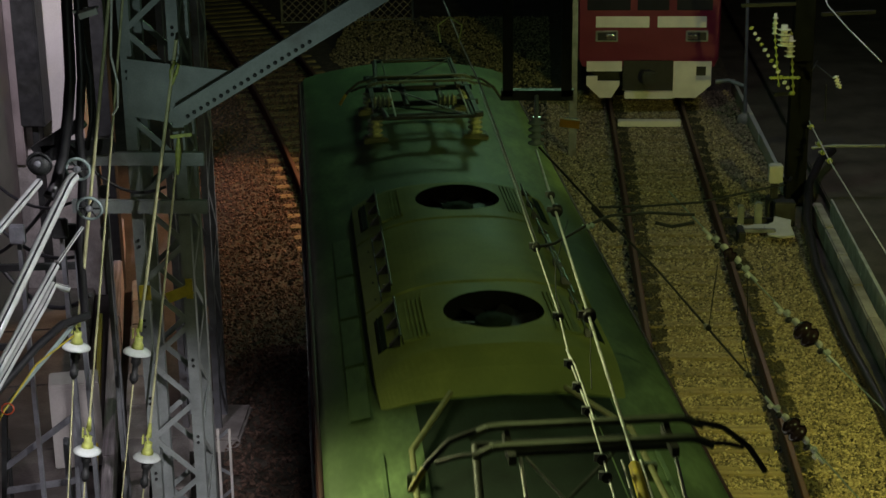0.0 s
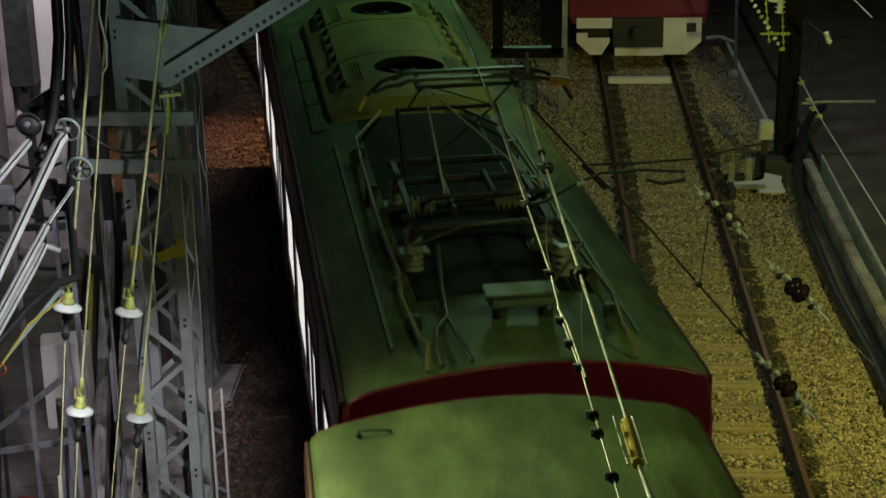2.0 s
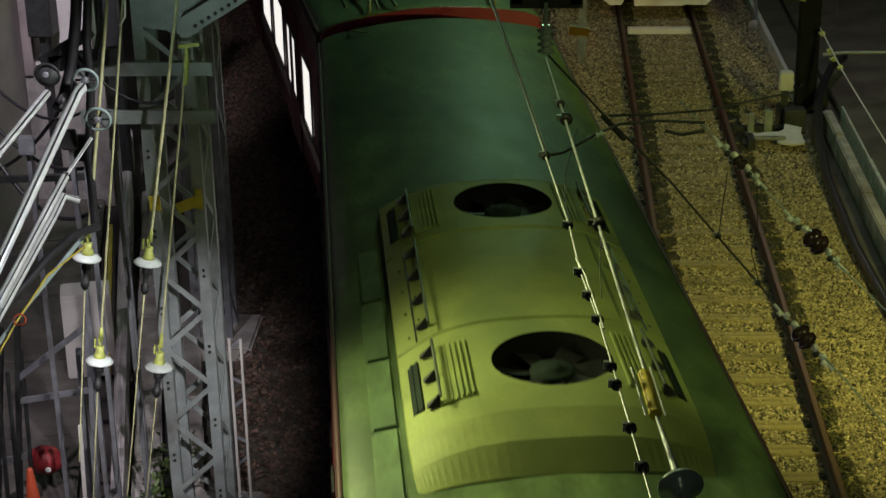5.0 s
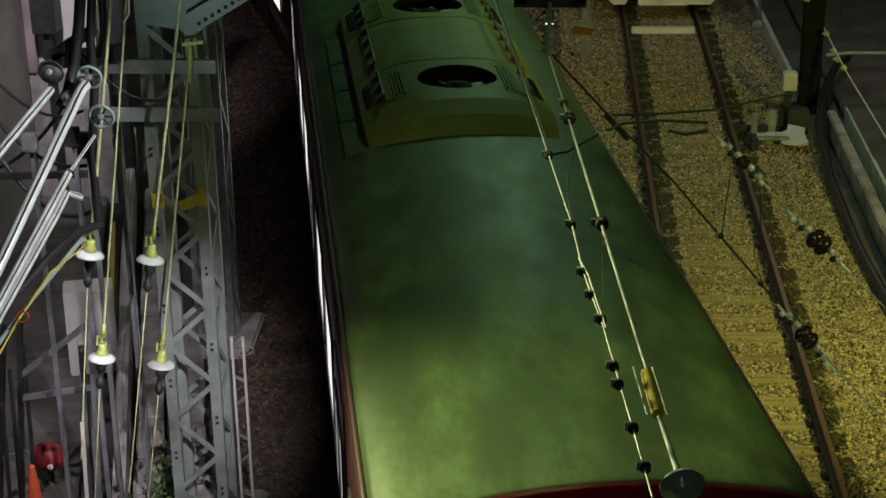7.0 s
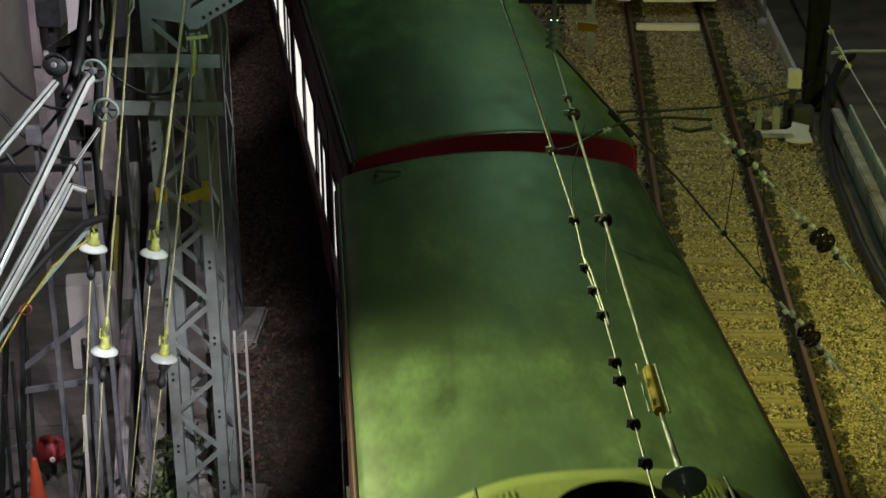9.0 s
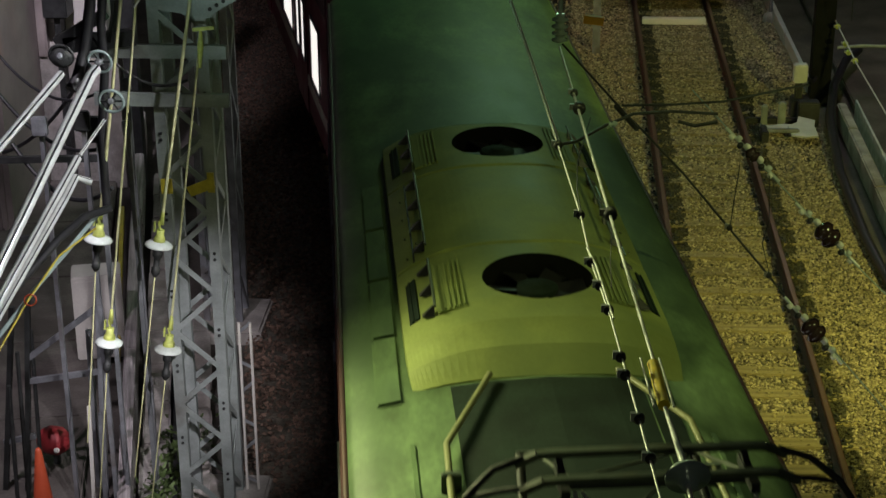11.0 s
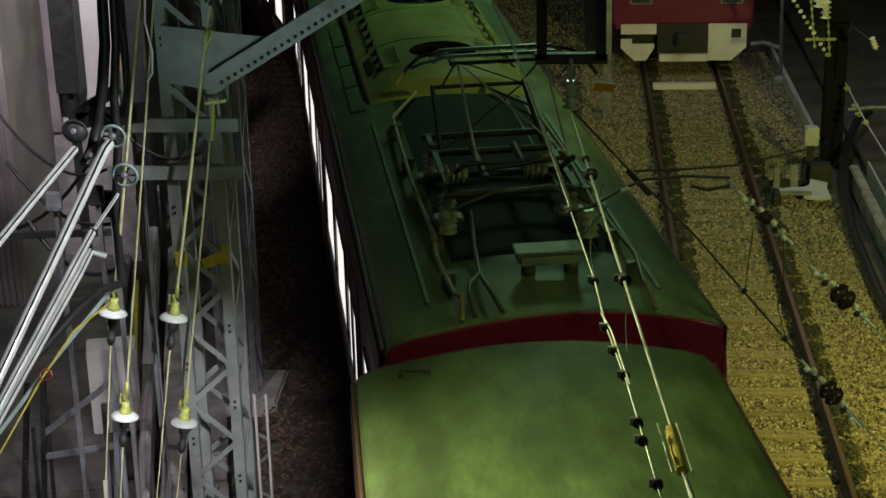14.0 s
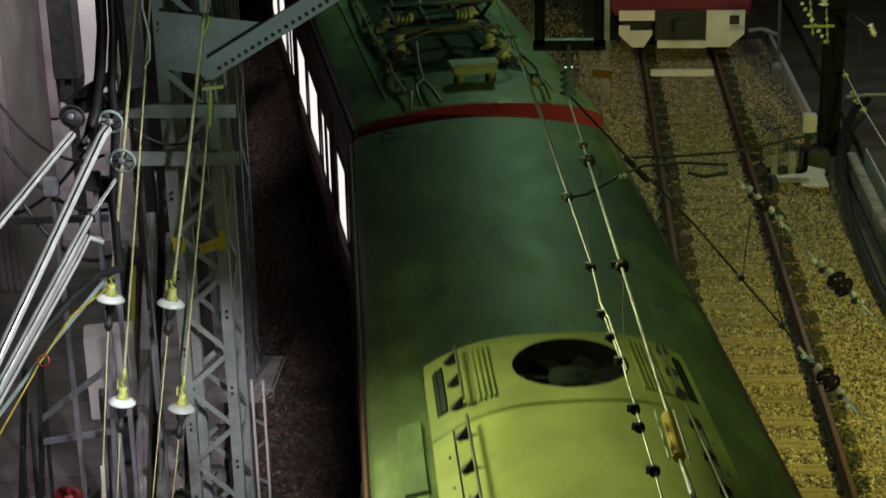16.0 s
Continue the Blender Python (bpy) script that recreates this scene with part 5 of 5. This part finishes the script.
cone = thing("traffic_cone", "orange plastic traffic cone on the concrete", "traffic cone", at=(-7.15, 14.35, 0.0))
bm = B()
lathe(bm, [(0.14, 0.02), (0.12, 0.06), (0.03, 0.83), (0.02, 0.85)], (0, 0, 0), n=20)
part("body", bm, M_ORANGE, cone)
bm = B()
box(bm, -0.17, 0.17, -0.17, 0.17, 0.0, 0.03, 0.01)
part("base", bm, M_ORANGE, cone)
bm = B()
for k in range(420):
    c = Vector((-6.0 - 0.16 * rng.integers(0, 2) + rng.normal(0, 0.10), 14.9 + rng.choice([0, 0.9]) + rng.normal(0, 0.25), abs(rng.normal(0.06, 0.07)) + 0.04))
    q = Euler(rng.uniform(-1.2, 1.2, 3)).to_matrix()
    vs = [bm.verts.new(c + q @ Vector(p)) for p in ((-0.02, -0.03, 0), (0.02, -0.03, 0.004), (0.008, 0.05, 0.012), (-0.01, 0.045, 0.008))]
    bm.faces.new(vs)
tagged(part("weeds", bm, M_LEAF), "low green weeds growing beside the walkway", "weeds", kind="stuff")

# ---- buildings behind the bank ----
wall = thing("building", "pale plastered building with a dark box and corrugated bay", "building")
bm = B()
box(bm, -16.0, -8.75, 24.0, 24.3, 1.9, 7.0)
part("wall", bm, M_WALL, wall)
bm = B()
box(bm, -16.0, -8.6, 23.9, 24.3, -0.1, 1.9)
part("plinth", bm, M_CONC, wall)
bm = B()
box(bm, -9.75, -9.60, 23.86, 24.02, 1.9, 7.0, 0.02)
part("pilaster", bm, M_SHEET, wall)
sheet = thing("corrugated_bay", "brown corrugated metal bay at the corner", "metal shed")
for k in range(16):
    bm = B()
    x = -11.2 + 0.09 * k
    box(bm, x, x + 0.05, 21.9, 21.98, -0.1, 6.0, 0.01)
    part("sheet_rib", bm, M_SHEET, sheet)
bm = B()
box(bm, -11.3, -9.72, 21.96, 23.8, -0.1, 6.0)
part("body", bm, M_SHEET, sheet)
bm = B()
box(bm, -9.55, -9.2, 23.6, 23.98, 2.55, 4.4, 0.02)
db = thing("wall_box", "dark metal box fixed to the plaster wall", "wall box")
part("case", bm, M_DARK, db)
bm = B()
box(bm, -9.42, -9.33, 23.7, 23.96, -0.1, 2.56)
part("duct", bm, M_DARK, db)
pil = thing("shed_post", "dark steel post beside the shed", "post")
bm = B()
box(bm, -8.55, -8.35, 24.0, 24.2, -0.1, 5.0, 0.01)
part("shaft", bm, M_DARK, pil)
light = thing("lamp_bracket", "white angle bracket of a lamp on the beam", "bracket")
bm = B()
beam(bm, (-6.229, 14.400, 6.071), (-5.965, 14.400, 6.110), 0.12, 0.02)
beam(bm, (-6.099, 14.300, 6.053), (-5.941, 14.300, 6.101), 0.01, 0.05)
part("plate", bm, M_WHITE, light)

fence = thing("mesh_fence", "rusty diagonal wire mesh fence panel beyond the crossing", "fence", at=(-8.6, 43.0, -0.1), rz=8)
for k in range(4):
    bm = B()
    tube(bm, [(k * 1.1, 0, 0), (k * 1.1, 0, 1.5)], 0.03, 8)
    part("post", bm, M_STEEL, fence)
for z in (0.1, 1.45):
    bm = B()
    tube(bm, [(0, 0, z), (3.3, 0, z)], 0.02, 6)
    part("rail", bm, M_STEEL, fence)
for sg in (-1, 1):
    bm = B()
    for k in range(-7, 17):
        x0, x1 = (k * 0.2, k * 0.2 + 1.35) if sg > 0 else (k * 0.2 + 1.35, k * 0.2)
        p, q = Vector((x0, 0, 0.1)), Vector((x1, 0, 1.45))
        ends = sorted(((p, q)), key=lambda v: v.x)
        lo, hi = max(0.0, ends[0].x), min(3.3, ends[1].x)
        if hi > lo:
            at = lambda x: ends[0].lerp(ends[1], (x - ends[0].x) / 1.35)
            beam(bm, at(lo), at(hi), 0.014, 0.014)
    part("wire_mesh", bm, M_SHEET, fence)

# ---- right of the straight track ----
strip("cable_trough", "grey concrete cable trough along the straight track", "cable trough", (2.38, 12.0), (2.38, 27.5), 0.16, -0.1, 0.24, M_CONC, 12)
strip("trough_wall", "pale upstand beside the cable trough", "kerb", (2.62, 12.0), (2.62, 27.5), 0.05, -0.1, 0.30, M_PIPE, 6)
strip("far_trough", "grey concrete trough edge beyond the post", "cable trough", (2.02, 28.8), (1.92, 36.0), 0.07, -0.1, 0.26, M_PLATE, 5)
strip("side_floor", "dark asphalt strip beside the cable trough", "pavement", (5.3, 5.0), (5.3, 60.0), 5.2, -0.1, 0.04, M_GROUND, 1)
cb = wire("cable", "thick black cable snaking along the trough", [(3.1, 30.4, 0.3), (2.75, 29.6, 0.35), (2.35, 28.2, 0.32), (2.08, 26.6, 0.25), (1.95, 24.6, 0.12), (1.93, 22.0, 0.09), (2.02, 19.8, 0.09), (2.0, 15.0, 0.09), (2.0, 10.0, 0.09)], 0.075, M_BLACK, "cable")
rp = thing("line_post", "dark square steel post beside the straight track", "post")
bm = B()
box(bm, 2.00, 2.33, 28.4, 28.7, -0.1, 7.0, 0.015)
part("shaft", bm, M_TAR, rp)
bm = B()
tube(bm, [(2.4, 28.45, 0.9), (2.75, 28.4, 0.95), (3.6, 28.4, 0.95)], 0.03, 8)
part("side_arm", bm, M_GREEN, rp)
for z, x0, x1 in ((3.35, 1.1, 2.3), (1.86, 1.7, 2.25), (3.2, 2.4, 3.3)):
    bm = B()
    beam(bm, (x0, 28.3, z), (x1, 28.5, z), 0.06, 0.06)
    part("bracket_arm", bm, M_DARK, rp)
gp = thing("thin_post", "slender grey post with a concrete foot", "post")
bm = B()
tube(bm, [(1.88, 33.4, 0.0), (1.80, 33.4, 3.6)], 0.035, 8)
part("shaft", bm, M_STEEL, gp)
bm = B()
lathe(bm, [(0.16, -0.05), (0.14, 0.14), (0.05, 0.2)], (1.88, 33.4, 0), n=12)
part("foot", bm, M_CONC, gp)
bm = B()
tube(bm, [(1.3, 33.6, 0.78), (1.55, 33.55, 0.82), (1.84, 33.4, 0.74)], 0.045, 8)
part("branch_pipe", bm, M_GREEN, gp)
sg = thing("point_machine", "grey point machine with pale covers beside the rails", "point machine")
for x0, x1, y0, y1, z0, z1, m in ((0.95, 1.06, 26.0, 26.4, 0.02, 0.22, M_DARK), (1.00, 1.55, 26.15, 26.25, 0.16, 0.22, M_STEEL), (1.30, 1.42, 26.9, 27.0, 0.0, 0.42, M_GREEN), (1.02, 1.12, 26.8, 26.9, 0.0, 0.40, M_GREEN), (1.62, 1.95, 26.9, 27.15, 0.0, 0.42, M_DARK), (1.55, 1.85, 27.2, 27.6, 0.0, 0.35, M_DARK), (1.56, 1.78, 27.3, 27.5, 0.62, 0.92, M_PLATE), (1.60, 1.72, 27.36, 27.44, 0.3, 0.64, M_DARK), (0.8, 1.8, 27.0, 27.1, 0.02, 0.12, M_DARK)):
    bm = B()
    box(bm, x0, x1, y0, y1, z0, z1, 0.02)
    part("cover" if m is M_PLATE else "housing", bm, m, sg)
for outline, z, tilt in ((((1.42, 26.1), (1.62, 26.0), (1.84, 26.12), (1.82, 26.5), (1.86, 26.72), (1.60, 26.78), (1.55, 26.55), (1.40, 26.45)), 0.15, 0.10),
                         (((1.00, 26.45), (1.2, 26.38), (1.47, 26.42), (1.46, 26.62), (1.30, 26.68), (1.12, 26.60), (1.02, 26.64)), 0.12, 0.05)):
    bm = B()
    hi = [bm.verts.new((x, y, z + tilt * (y - 26.1) + 0.02 * math.sin(9 * x))) for x, y in outline]
    lo = [bm.verts.new(v.co - Vector((0, 0, 0.03))) for v in hi]
    bm.faces.new(hi)
    bm.faces.new(lo[::-1])
    for k in range(len(hi)):
        bm.faces.new((hi[k], lo[k], lo[(k + 1) % len(hi)], hi[(k + 1) % len(hi)]))
    part("torn_sheet", bm, M_PLATE, sg, "torn pale sheet lying by the machine")
bm = B()
tube(bm, [(1.75, 27.4, 0.7), (1.95, 27.8, 0.5), (2.05, 28.2, 0.45)], 0.03, 8)
part("hose", bm, M_BLACK, sg)
chain = thing("insulator_string", "glossy white insulators and fittings hanging by the post", "insulator string")
for k in range(13):
    p = Vector((1.284, 28.300, 2.976)).lerp(Vector((1.984, 28.300, 1.884)), k / 12)
    bm = B()
    lathe(bm, [(0.02, -0.03), (0.05 - 0.012 * (k % 2), 0.0), (0.02, 0.03)], p, (0.5, 0, -0.8), 10)
    part("bead", bm, M_WHITE if k % 3 else M_LIME, chain)
for p, s in (((1.806, 28.200, 2.903), 0.11), ((1.908, 28.200, 2.715), 0.09), ((1.651, 28.200, 3.090), 0.05)):
    bm = B()
    stack(bm, p[0], p[1], p[2] - 0.2, s, 4, 0.085)
    part("porcelain", bm, M_WHITE, chain)
for a, b in (((1.649, 28.300, 3.022), (1.773, 28.300, 2.028)), ((1.931, 28.300, 2.881), (2.021, 28.300, 1.884)), ((1.647, 28.300, 2.143), (2.081, 28.300, 2.143))):
    bm = B()
    for k in range(9):
        p = Vector(a).lerp(Vector(b), k / 8)
        lathe(bm, [(0.012, -0.04), (0.032, 0.0), (0.012, 0.04)], p, Vector(b) - Vector(a), 8)
    tube(bm, [a, b], 0.012, 6)
    part("fitting", bm, M_LIME, chain)
st2 = wire("stay_wire", "bright stay wire with clamps falling from the post", [(2.292, 28.200, 1.429), (2.388, 26.500, 1.217), (2.664, 22.000, 0.881), (3.287, 20.509, -0.050)], 0.012, M_BARE)
for p in ((2.302, 28.000, 1.386), (2.347, 27.400, 1.266), (2.358, 27.100, 1.210), (2.387, 26.600, 1.215)):
    clamp(st2, p, 0.045, M_LIME)
st3 = wire("stay_wire", "bright stay wire high beside the post", [(2.36, 28.42, 3.7), (2.278, 27.000, 3.606), (2.424, 26.000, 3.463), (2.761, 25.000, 3.177)], 0.012, M_BARE)
ins = thing("bracket_insulator", "white porcelain insulator on a thin bracket", "insulator")
bm = B()
stack(bm, *(2.373, 26.500, 2.605), 0.05, 4, 0.05, (0.4, 0, -0.9))
part("porcelain", bm, M_WHITE, ins)
bm = B()
tube(bm, [(2.071, 26.800, 2.623), (2.127, 26.800, 2.713), (2.349, 26.500, 2.561)], 0.012, 6)
tube(bm, [(2.294, 26.800, 2.397), (2.312, 26.800, 1.804)], 0.010, 6)
tube(bm, [(2.071, 26.800, 2.623), (2.4, 28.42, 2.4)], 0.012, 6)
part("bracket", bm, M_DARK, ins)
fp = thing("far_post", "dim steel lattice post behind the drop frame", "post")
bm = B()
beam(bm, (-1.55, 31.0, -0.1), (-1.55, 31.0, 6.0), 0.14, 0.14)
part("shaft", bm, M_STEEL, fp)


# ---- what moves ----
COURSE = [(0, 22.73), (1, 25.98), (2, 29.12), (2.5, 30.68), (3.5, 33.73), (4.5, 36.66), (6, 41.35), (7.5, 46.26), (8, 47.86), (8.5, 49.49),
          (9, 51.16), (10, 54.35), (11, 57.35), (12, 60.3), (13.5, 64.7), (14.5, 67.64), (16, 71.81)]


def car_pose(s):
    # the car's front end, with both bogies on the track
    f, r = on_track(s - 2.9), on_track(s - 14.55)
    d = (f - r).normalized()
    p = f + d * 2.9
    return pose(p.x + 0.02, p.y, 0.06, 0, 0, math.degrees(math.atan2(-d.x, d.y)))


def motions():
    for i, car in enumerate(TRAIN):
        walk(car, [(t, car_pose(s - 18.0 * i)) for t, s in COURSE])


motions()
